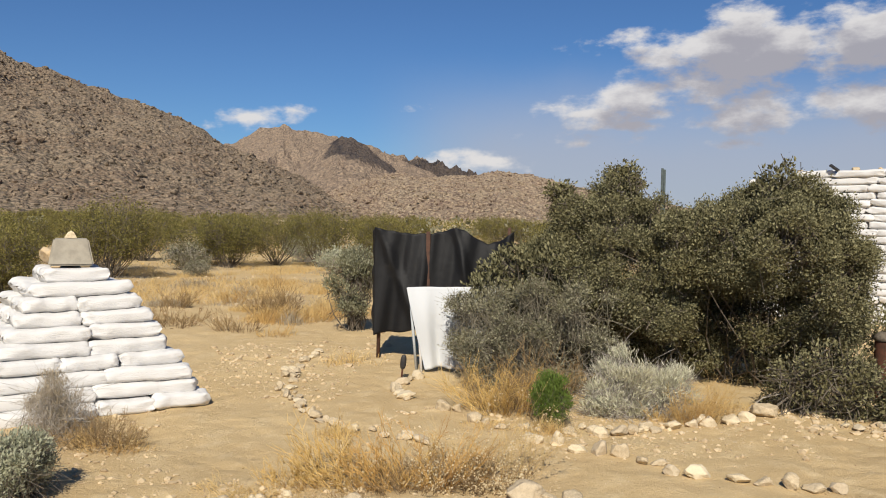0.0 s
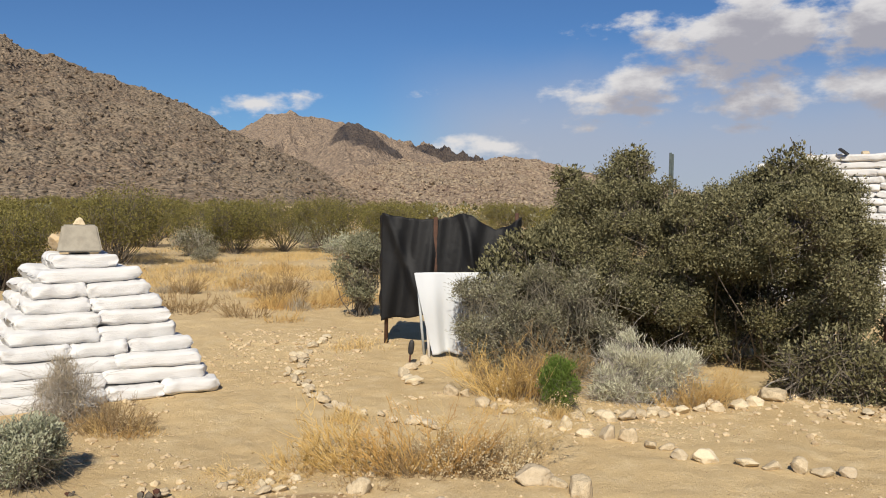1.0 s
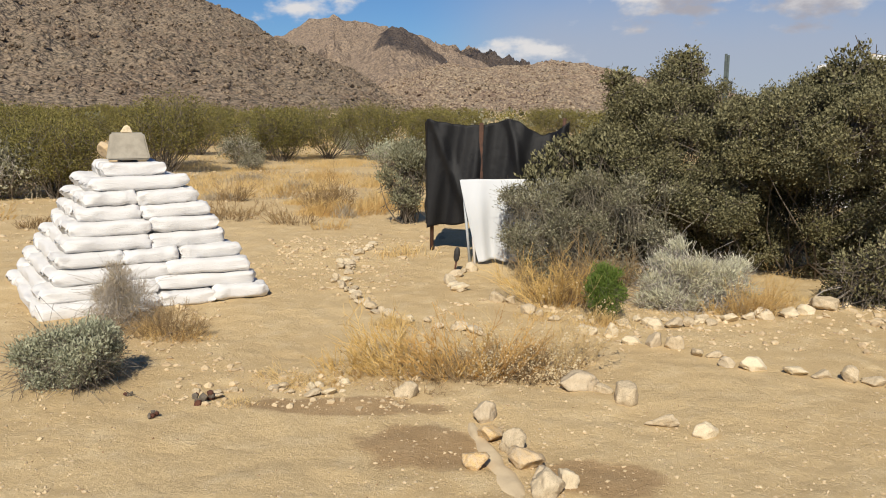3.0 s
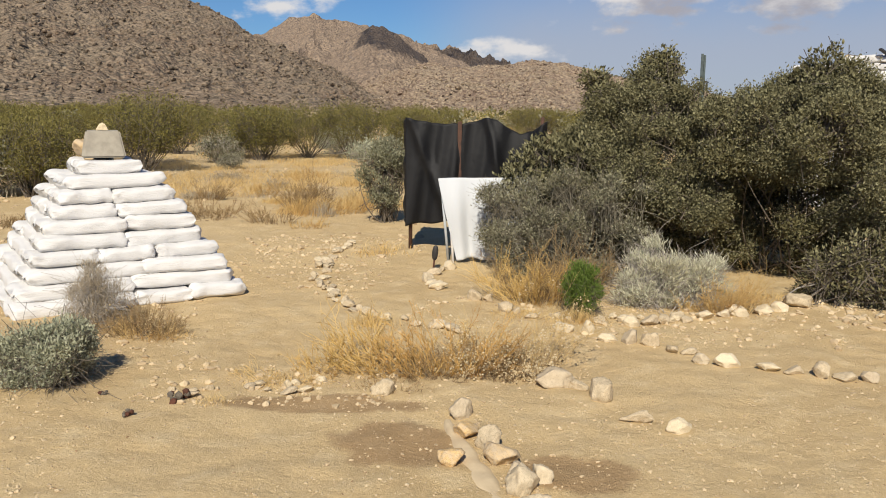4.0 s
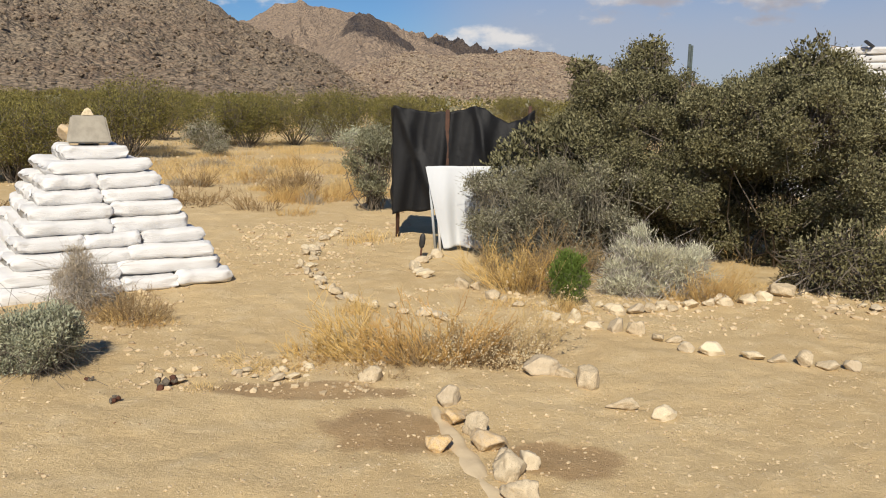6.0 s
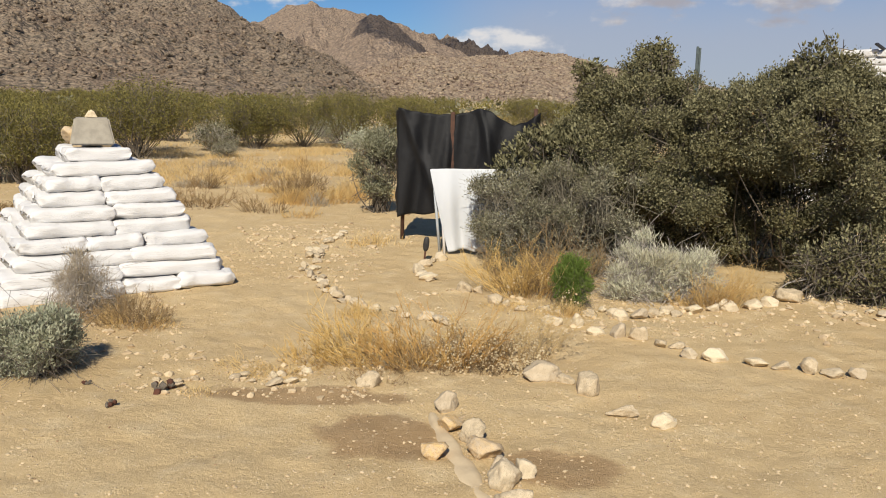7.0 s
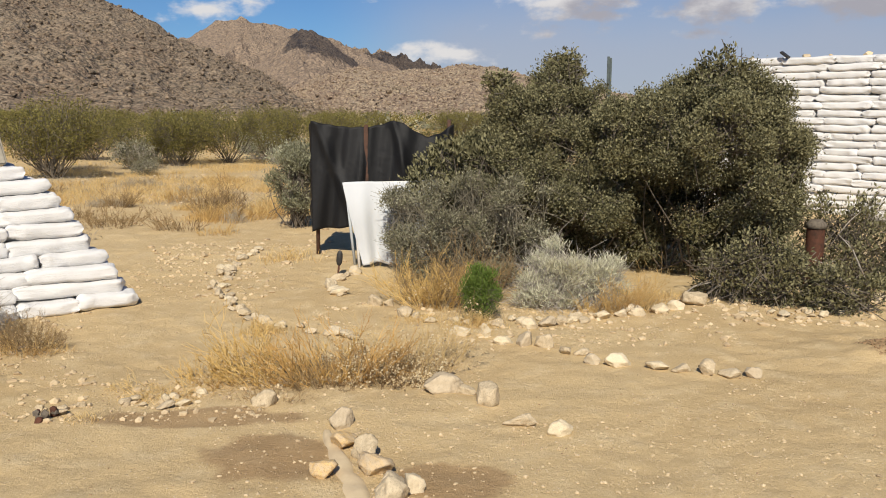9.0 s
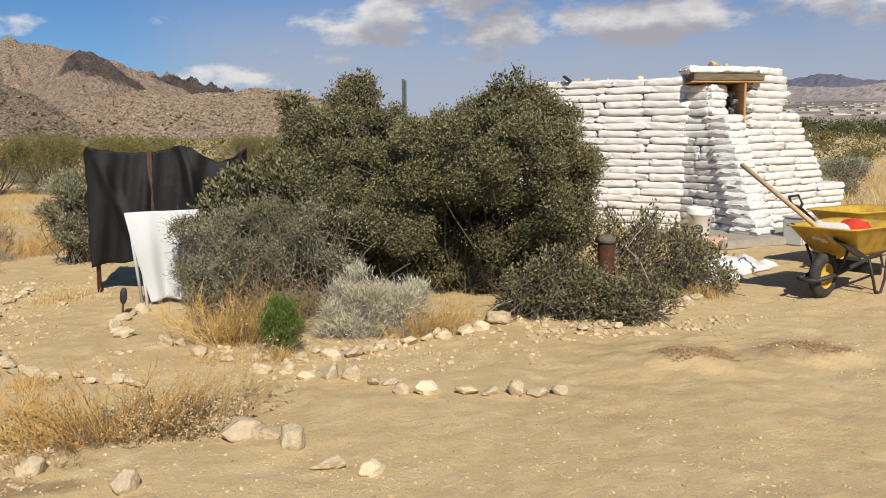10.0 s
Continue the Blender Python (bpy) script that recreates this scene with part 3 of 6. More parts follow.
def build_pyramid():
    """Stepped pyramid of ten courses."""
    root = thing("sandbag_pyramid", pose(0, 0, 0), "stepped pyramid of stacked white filled sandbags on bare sand", "sandbag stack")
    left, right = Vector((-3.127, 5.351)), Vector((-1.812, 6.374))
    e1 = (right - left).normalized()
    e2 = Vector((-e1.y, e1.x))
    side = (right - left).length
    centre = (left + right) / 2 + e2 * side / 2
    splits = [(0, 0.27, 0.5, 0.745, 1), (0, 0.5, 1), (0, 0.57, 1), (0, 0.35, 0.65, 1), (0, 0.5, 1), (0, 0.52, 1), (0, 0.47, 1), (0, 0.46, 1), (0, 1), (0, 1)]
    h = 0.1025
    for k, cuts in enumerate(splits):
        w = (side - k * 0.119) * (0.78 if k == 9 else 1.0)
        z = k * h - 0.01
        width = min(0.36, w / 2)
        corner = centre - e1 * w / 2 - e2 * w / 2
        course(root, corner, e1, e2, 0, w, z, h, width, cuts)
        far = centre - e1 * w / 2 + e2 * w / 2
        course(root, far, e1, -e2, 0, w, z, h, width)
        inner = w - 2 * width
        if inner > 0.12:
            course(root, corner, e2, e1, width * 0.92, w - width * 0.92, z, h, width)
            other = centre + e1 * w / 2 - e2 * w / 2
            course(root, other, e2, -e1, width * 0.92, w - width * 0.92, z, h, width)
        if inner > 0.3:
            core = box((inner * 0.98, inner * 0.98, h * 0.98), (0, 0, 0), 0.01)
            ob = part("earth_fill", core, SAND, root)
            ob.matrix_world = Matrix.Translation((centre.x, centre.y, z + h / 2)) @ Matrix.Rotation(math.atan2(e1.y, e1.x), 4, "Z")
    return centre, math.atan2(e1.y, e1.x), 10 * h


pyramid_at, pyramid_turn, pyramid_top = build_pyramid()


def rock_mesh(name, seed, mat, lumps=0.22, flat=0.7, cuts=3):
    """A broken stone of about unit radius: blunt flat faces, worn edges, pitted skin."""
    rng = random.Random(seed)
    bm = bmesh.new()
    bmesh.ops.create_icosphere(bm, subdivisions=4, radius=1)
    planes = []
    for _ in range(cuts + 6):
        d = Vector((rng.gauss(0, 1), rng.gauss(0, 1), rng.gauss(0, 0.8))).normalized()
        planes.append((d, rng.uniform(0.5, 0.82)))
    o = Vector((seed * 1.7, 0, 0))
    for v in bm.verts:
        p = v.co.copy()
        for d, lim in planes:
            k = p.dot(d) - lim
            if k > 0:
                p -= d * k * 0.96
        k = 1 + lumps * 0.7 * noise.noise(p * 1.5 + o) + 0.09 * noise.noise(p * 4 + o) + 0.05 * noise.noise(p * 9 + o) + 0.03 * noise.noise(p * 20 + o)
        p *= k
        v.co = Vector((p.x, p.y, p.z * flat))
    ob = part(name, bm, mat, smooth=True)
    me = ob.data
    bpy.data.objects.remove(ob)
    return me


STONES = [rock_mesh("border_stone", s, STONE, flat=0.62 + 0.06 * (s % 4)) for s in range(9)]
OCHRES = [rock_mesh("border_stone", 40 + s, OCHRE, flat=0.7) for s in range(3)]
PALES = [rock_mesh("border_stone", 60 + s, make_rock("cream_stone", (0.66, 0.56, 0.385), (0.57, 0.465, 0.31), (0.40, 0.32, 0.21), 2.6, 14.0, 0.012), flat=0.75) for s in range(3)]


def stone(x, y, sx, sy, sz, turn=0.0, pool=STONES, seed=0, label="pale weathered granite stone half sunk in sand", group="path edging stones", z=0.0):
    ob = new("border_stone", pool[seed % len(pool)])
    ob.matrix_world = Matrix.LocRotScale((x, y, z + sz * 0.42), Euler((0.2 * math.sin(seed * 3.1), 0.2 * math.cos(seed * 2.3), turn)), (sx * 0.88, sy * 0.98, sz * 1.12))
    return tagged(ob, label, "stone", group)


def build_pier_block():
    root = thing("pier_block", Matrix.Translation((pyramid_at.x, pyramid_at.y, pyramid_top - 0.004)) @ Matrix.Rotation(pyramid_turn - 0.20, 4, "Z"),
                 "grey concrete pier block with sloping sides on the pyramid", "concrete block")
    part("body", box((0.325, 0.31, 0.205), (0, 0, 0.1025 + 0.012), 0.012, taper=0.76), CONCRETE, root, smooth=False)
    for k, (x, y) in enumerate(((-0.11, -0.11), (0.10, -0.1), (0, 0.1))):
        bm = box((0.07, 0.06, 0.02), (x, y, 0.006), 0.006)
        part("shim", bm, OCHRE, root, "thin flat stone under the block")
    cap_bm = box((0.10, 0.08, 0.062), (0, 0, 0), 0.008, taper=0.3)
    cap = part("cap_stone", cap_bm, PALES[0].materials[0])
    cap.matrix_world = Matrix.LocRotScale((pyramid_at.x, pyramid_at.y, pyramid_top + 0.213 + 0.028), Euler((0, 0.06, 0.4)), (1, 1, 1))
    tagged(cap, "small pointed pale stone resting on the concrete block", "stone")
    c = math.cos(pyramid_turn)
    other = new("cap_stone", OCHRES[0])
    other.matrix_world = Matrix.LocRotScale((pyramid_at.x - 0.22, pyramid_at.y + 0.14, pyramid_top + 0.075), Euler((0, 0, 1)), (0.12, 0.08, 0.12))
    tagged(other, "brown sandstone lump beside the concrete block", "stone")


build_pier_block()


# ---- the bag house ----
def build_house():
    root = thing("earthbag_house", pose(0, 0, 0), "small house of stacked white earth bags with a timber door frame", "house")
    V = Vector
    # long wall that runs back from the door
    h = 0.1095
    w0, back = V((7.14, 11.46)), V((-0.72, 0.694))
    inward = V((0.694, 0.72))
    for k in range(21):
        end = 3.4 if k < 20 else 2.6
        lead = bag_rng.uniform(0.12, 0.22)
        course(root, w0, back, inward, lead, end, k * h - 0.02, h, 0.40, length=0.62)
    # buttress on the near side of the door, stepping out towards its foot
    h = 0.1075
    f0, deep, face = V((7.03, 9.93)), V((0.155, 0.988)), V((0.94, 0.34))
    heel = V((6.97, 11.78))
    for k in range(15):
        s0 = 0.0 if k < 2 else 1.05 * (k / 14.0) ** 0.95
        z = 0.10 + k * h
        course(root, f0 + deep * s0, face, deep, 0.0, 0.38, z, h, 0.42, cuts=(0, 1))
        front = f0 + deep * (s0 + 0.30)
        run = heel - front
        course(root, front, run.normalized(), V((run.y, -run.x)).normalized(), 0.0, run.length, z, h, 0.38, length=0.5)
    for k in range(4):
        z = 1.712 + k * 0.112
        course(root, f0 + deep * (1.34 + 0.02 * k), face, deep, -0.12, 0.24, z, 0.112, 0.40, cuts=(0, 1))
        front = f0 + deep * (1.40 + 0.02 * k) - face * 0.1
        run = heel - front
        course(root, front, run.normalized(), V((run.y, -run.x)).normalized(), 0.0, run.length, z, 0.112, 0.34, cuts=(0, 1))
    # wing wall beyond the door, stepped at its far end
    h = 0.111
    g0, along, ginto = V((8.65, 11.56)), V((0.92, 0.39)), V((-0.39, 0.92))
    ends = (2.0, 2.0, 2.0, 2.0, 2.0, 2.0, 1.28, 1.22, 1.15, 1.05, 0.95, 0.9, 0.74, 0.66, 0.6, 0.5)
    for k in range(22):
        z = k * h - 0.02
        end = ends[k] if k < len(ends) else (0.10, 0.14, 0.17, 0.16, 0.10, 0.0)[k - len(ends)]
        start = (-0.98 if k % 2 else -0.9) if k < 14 else -0.84 if k < 17 else (-0.86 + 0.05 * (k - 17))
        course(root, g0, along, ginto, start, end, z, h, 0.42, length=0.78)
    # bags over the lintel
    top = 2.315
    for a, b in (((6.98, 11.62), (7.5, 11.58)), ((7.5, 11.58), (8.02, 11.5)), ((8.04, 11.5), (8.3, 11.62))):
        lay_bag(root, a, b, 0.38, top, 0.105)
    # timber
    lintel = part("lintel", box((1.08, 0.24, 0.105), (0, 0, 0), 0.012), WOOD_OLD, root, "grey weathered timber lintel")
    lintel.matrix_world = Matrix.Translation((7.53, 11.40, 2.255)) @ Matrix.Rotation(math.atan2(-0.13, 1.08), 4, "Z")
    board = part("lintel_board", box((1.10, 0.30, 0.022), (0, 0, 0), 0.004), WOOD_NEW, root, "orange plywood strip under the lintel")
    board.matrix_world = Matrix.Translation((7.48, 11.39, 2.19)) @ Matrix.Rotation(math.atan2(-0.13, 1.08), 4, "Z")
    jamb = part("jamb_board", box((0.78, 0.03, 1.9), (0, 0, 0), 0.004), WOOD_NEW, root, "orange plywood door jamb")
    jamb.matrix_world = Matrix.Translation((7.79, 11.60, 1.22)) @ Matrix.Rotation(math.atan2(0.74, 0.10), 4, "Z")
    # plain earth walls that close the inside
    inner = box((1.9, 0.3, 2.3), (0, 0, 0), 0.02)
    ob = part("inner_wall", inner, SAND, root, "plastered earth wall at the back")
    ob.matrix_world = Matrix.Translation((7.75, 12.75, 1.10)) @ Matrix.Rotation(0.2, 4, "Z")
    deck = box((1.7, 1.5, 0.06), (0, 0, 0), 0.02)
    ob = part("roof_deck", deck, WOOD_OLD, root, "timber roof deck")
    ob.matrix_world = Matrix.Translation((7.85, 12.35, 2.27)) @ Matrix.Rotation(0.4, 4, "Z")
    # slab
    slab = part("door_slab", box((1.9, 1.5, 0.12), (0, 0, 0), 0.02), CONCRETE, root, "low grey concrete slab at the door")
    slab.matrix_world = Matrix.Translation((7.15, 10.45, 0.05)) @ Matrix.Rotation(0.2, 4, "Z")
    # loose stones along the wall top
    for k, (x, y, z, r) in enumerate(((7.42, 11.55, 2.425, 0.09), (7.62, 11.55, 2.42, 0.06), (6.62, 12.3, 2.28, 0.06), (6.0, 12.9, 2.28, 0.055), (6.25, 12.66, 2.28, 0.04), (5.4, 13.47, 2.28, 0.05))):
        ob = stone(x, y, r * 1.3, r, r, k, STONES if k % 2 else OCHRES, k, "loose stone on top of the bag wall", "wall top stones", z - r * 0.2)


build_house()


# ---- shade screen and white sheet ----
def cloth_sheet(name, p00, p10, top, bottom, depth, mat, nu=60, nv=36, parent=None, label="", thick=0.006):
    """A hanging cloth between two uprights. top(u), bottom(u): its edges' heights; depth(u, v): how far it bellies."""
    a, b = Vector(p00), Vector(p10)
    d = b - a
    nrm = Vector((d.y, -d.x, 0)).normalized()
    rows = []
    for side in (0, 1):
        for i in range(nv):
            v = i / (nv - 1)
            for j in range(nu):
                u = j / (nu - 1)
                z = top(u) * (1 - v) + bottom(u) * v
                p = a + d * u + nrm * (depth(u, v) - side * thick)
                rows.append((p.x, p.y, z))
    idx = np.arange(nu * nv).reshape(nv, nu)
    q = np.stack([idx[:-1, :-1], idx[1:, :-1], idx[1:, 1:], idx[:-1, 1:]], -1).reshape(-1, 4)
    back = q[:, ::-1] + nu * nv
    rim = np.concatenate([idx[0], idx[1:, -1], idx[-1, -2::-1], idx[-2:0:-1, 0]])
    nxt = np.roll(rim, -1)
    edge = np.stack([rim, nxt, nxt + nu * nv, rim + nu * nv], -1)
    return mesh_object(name, np.array(rows), np.concatenate([q, back, edge]), mat, parent, label, True)


def build_screen():
    root = thing("privacy_screen", pose(-0.78, 8.66, 0), "black shade cloth screen tied to brown posts", "screen")
    base = Vector((-0.78, 8.66, 0))

    def top(u):
        keys = ((0, 1.345), (0.10, 1.315), (0.25, 1.285), (0.42, 1.29), (0.52, 1.325), (0.585, 1.355), (0.65, 1.325), (0.75, 1.23), (0.82, 1.19), (0.9, 1.225), (1.0, 1.325))
        return float(np.interp(u, *zip(*keys))) + 0.004 * math.sin(u * 60)

    def bottom(u):
        return 0.235 + 0.10 * min(u * 2.2, 1) + 0.012 * math.sin(u * 23) - 0.05 * max(0, u - 0.5)

    def depth(u, v):
        fold = 0.042 * math.sin(u * 21 + 2 * v) * (0.4 + 0.6 * v) + 0.012 * math.sin(u * 47 + 5 * v + 1)
        ray = 0.055 * math.exp(-((u - 0.585 - 0.16 * v) / 0.035) ** 2) + 0.045 * math.exp(-((u - 0.04 - 0.3 * v) / 0.04) ** 2) + 0.05 * math.exp(-((u - 0.97 + 0.22 * v) / 0.05) ** 2)
        swag = -0.06 * math.exp(-((u - 0.82) / 0.10) ** 2) * math.exp(-v * 6)
        post = -0.03 * math.exp(-((u - 0.385) / 0.02) ** 2)
        return 0.02 + fold + ray + swag + post + 0.05 * math.sin(v * 2.6) * math.sin(u * 3.1)

    sheet = cloth_sheet("cloth", (-0.045, 0.0, 0), (1.38, -0.02, 0), top, bottom, depth, BLACK_NET, 110, 44, root)
    hem = cloth_sheet("wrapped_edge", (-0.075, 0.09, 0), (-0.03, -0.01, 0), lambda u: 1.31 + 0.03 * u, lambda u: 0.27 - 0.03 * u, lambda u, v: 0.006 * math.sin(v * 17) + 0.005 * math.sin(v * 31 + 1), BLACK_NET, 8, 60, root)
    part("post", tube([(0, 0.03, -0.1), (0.004, 0.03, 0.6), (0.0, 0.03, 1.33)], 0.021, 8), BROWN_POST, root, "brown steel post", True)
    part("post", box((0.042, 0.03, 1.42), (0.505, -0.045, 0.60), 0.005), BROWN_POST, root, "reddish brown slat")
    part("post", tube([(1.33, 0.03, -0.1), (1.335, 0.03, 1.36)], 0.02, 8), BROWN_POST, root, "brown steel post", True)


def build_sheet_stand():
    root = thing("white_sheet_stand", pose(-0.44, 7.84, 0), "white sheet draped over a low pipe frame", "screen")

    def top(u):
        return 0.795 + 0.02 * u + 0.006 * math.sin(u * 9)

    def bottom(u):
        return 0.03 + 0.14 * max(0, u - 0.3) + 0.02 * math.sin(u * 8)

    def depth(u, v):
        return 0.04 * math.sin(u * 15 + 2 * v) * v + 0.05 * v + 0.02 * math.sin(u * 31 + 2 + 3 * v) * (0.2 + v) + 0.03 * math.sin(v * 5) * (1 - u)

    # the sheet narrows towards the ground
    ob = cloth_sheet("sheet", (0, 0, 0), (0.95, 0.1, 0), top, bottom, depth, WHITE_CLOTH, 70, 40, root)
    me = ob.data
    co = np.empty(len(me.vertices) * 3, dtype=np.float32)
    me.vertices.foreach_get("co", co)
    co = co.reshape(-1, 3)
    v = 1 - co[:, 2] / 0.8
    u = co[:, 0] / 0.95
    co[:, 0] += (1 - u) * 0.19 * np.clip(v, 0, 1) ** 1.1
    me.vertices.foreach_set("co", co.ravel())
    me.update()
    part("leg", tube([(0.10, 0.16, -0.05), (0.06, 0.10, 0.4), (0.03, 0.03, 0.78)], 0.014, 8), PALE_PIPE, root, "pale blue plastic pipe leg", True)
    part("leg", tube([(0.155, -0.02, -0.05), (0.13, -0.01, 0.3), (0.03, 0.02, 0.78)], 0.013, 8), WHITE_PLASTIC, root, "white pipe leg", True)
    part("leg", tube([(0.93, 0.1, -0.05), (0.93, 0.1, 0.8)], 0.014, 8), WHITE_PLASTIC, root, "white pipe leg", True)
    part("rail", tube([(0.01, 0.03, 0.785), (0.94, 0.1, 0.8)], 0.013, 8), WHITE_PLASTIC, root, "white pipe rail", True)


build_screen()
build_sheet_stand()


def build_path_light():
    root = thing("path_light", pose(-0.45, 7.46, 0, 4, 6, 0), "small dark rusted path marker beside the stones", "path light")
    part("stake", tube([(0, 0, -0.08), (0, 0, 0.14)], 0.009, 8), RUST, root, "thin dark stake", True)
    head = bmesh.new()
    bmesh.ops.create_uvsphere(head, u_segments=14, v_segments=10, radius=1)
    for v in head.verts:
        v.co = Vector((v.co.x * 0.028, v.co.y * 0.02, 0.165 + math.copysign(abs(v.co.z) ** 0.7, v.co.z) * 0.07))
    part("head", head, BLACK_STEEL, root, "dark oval head", True)


build_path_light()


def build_fence_post():
    root = thing("steel_post", pose(2.49, 10.27, 0), "pair of grey-green steel fence posts", "post")
    part("post", box((0.03, 0.012, 2.2), (-0.014, 0, 1.0), 0.002), GREEN_POST, root)
    part("post", box((0.022, 0.03, 2.17), (0.016, 0.01, 1.0), 0.003), GREEN_POST, root)


build_fence_post()


def build_hood_stand():
    """An unidentified stand with a dark hood, sunk out of sight behind the large shrub."""
    root = thing("water_tap_stand", pose(3.15, 9.9, -0.72), "dark angled hood on a pale wooden stand", "stand")
    part("upright", box((0.05, 0.06, 2.15), (-0.11, 0, 1.0), 0.004), WOOD_NEW, root, "reddish upright")
    part("upright", box((0.07, 0.07, 2.22), (0, 0, 0), 0.006, m=Matrix.Translation((0.11, 0, 1.05)) @ Matrix.Rotation(-0.12, 4, "Y")), WOOD_POLE, root, "pale upright")
    part("hood", box((0.30, 0.2, 0.055), (0, 0, 0), 0.012, m=Matrix.Translation((-0.03, 0, 2.21)) @ Matrix.Rotation(-0.32, 4, "Y")), BLACK_STEEL, root, "black sheet metal hood")


build_hood_stand()


# ---- plants ----
def unit(rng, n):
    d = rng.normal(0, 1, (n, 3))
    return d / np.linalg.norm(d, axis=1)[:, None]


def leaf_quads(pos, axis, length, width, rng):
    """One folded diamond leaf at each place, pointing along axis."""
    n = len(pos)
    side = np.cross(axis, unit(rng, n))
    side /= np.linalg.norm(side, axis=1)[:, None] + 1e-9
    L, W = length[:, None], width[:, None]
    v = np.stack([pos, pos + axis * L * 0.5 + side * W * 0.5, pos + axis * L, pos + axis * L * 0.5 - side * W * 0.5], 1)
    return v.reshape(-1, 3), np.arange(n * 4).reshape(n, 4)


def strips(p0, p1, p2, r0, r1):
    """Thin three-sided twigs through p0, p1, p2."""
    n = len(p0)
    d = p2 - p0
    s = np.cross(d, np.array([0.3, 0.2, 0.9]))
    s /= np.linalg.norm(s, axis=1)[:, None] + 1e-9
    u = np.cross(d, s)
    u /= np.linalg.norm(u, axis=1)[:, None] + 1e-9
    out = []
    for p, r in ((p0, r0), (p1, (r0 + r1) / 2), (p2, r1)):
        r = np.broadcast_to(np.asarray(r, dtype=float), (n,))[:, None]
        for a in (0, 2.094, 4.189):
            out.append(p + (s * math.cos(a) + u * math.sin(a)) * r)
    v = np.stack(out, 1)
    base = (np.arange(n) * 9)[:, None, None]
    f = []
    for k in (0, 3):
        for j in range(3):
            f.append([k + j, k + (j + 1) % 3, k + 3 + (j + 1) % 3, k + 3 + j])
    return v.reshape(-1, 3), (np.array(f)[None] + base).reshape(-1, 4)


def crown_points(rng, blobs, n, seed, inner=0.2, floor=0.03, lobe=0.22, close=0.75, core_share=0.22):
    """Clump centres over a crown of several large lobes, each broken into many small ones with gaps between, and the way outwards."""
    blobs = np.array(blobs, dtype=float)
    area = blobs[:, 3] * blobs[:, 5] + blobs[:, 3] * blobs[:, 4]
    total = max(9, int(area.sum() * 4.2 / (lobe * lobe) * close))
    k = rng.choice(len(blobs), total, p=area / area.sum())
    d = unit(rng, total)
    az, polar = np.arctan2(d[:, 1], d[:, 0]), d[:, 2]
    f = rng.uniform(0.72, 0.98, total) * (1 + 0.30 * fbm(az * 1.9 + k * 7.7, polar * 2.8 + seed, 3, seed))
    c = blobs[k, :3] + d * blobs[k, 3:] * f[:, None]
    deep = np.zeros(total, dtype=bool)
    for m, bl in enumerate(blobs):
        q = np.linalg.norm((c - bl[:3]) / bl[3:], axis=1)
        deep |= (q < 0.6) & (k != m)
    c, d = c[~deep & (c[:, 2] > floor)], d[~deep & (c[:, 2] > floor)]
    r = lobe * rng.uniform(0.45, 1.15, len(c)) * np.minimum(1.0, blobs[:, 3].max() / lobe)
    w = r * r
    i = rng.choice(len(c), n, p=w / w.sum())
    e = unit(rng, n) * 0.85 + d[i] * 0.75 + np.array([0, 0, 0.22])
    e /= np.linalg.norm(e, axis=1)[:, None]
    g = np.where(rng.random(n) < inner, rng.uniform(0.2, 0.8, n), rng.uniform(0.8, 1.08, n))
    p = c[i] + e * (r[i] * g)[:, None] * np.array([1, 1, 0.85])
    # leaves deep inside, which close the crown
    core = rng.random(n) < core_share
    b = rng.choice(len(blobs), n, p=area / area.sum())
    p[core] = (blobs[b, :3] + unit(rng, n) * blobs[b, 3:] * rng.uniform(0.35, 0.8, (n, 1)))[core]
    p[:, 2] = np.maximum(p[:, 2], floor * 0.6 + 0.01)
    return p, e


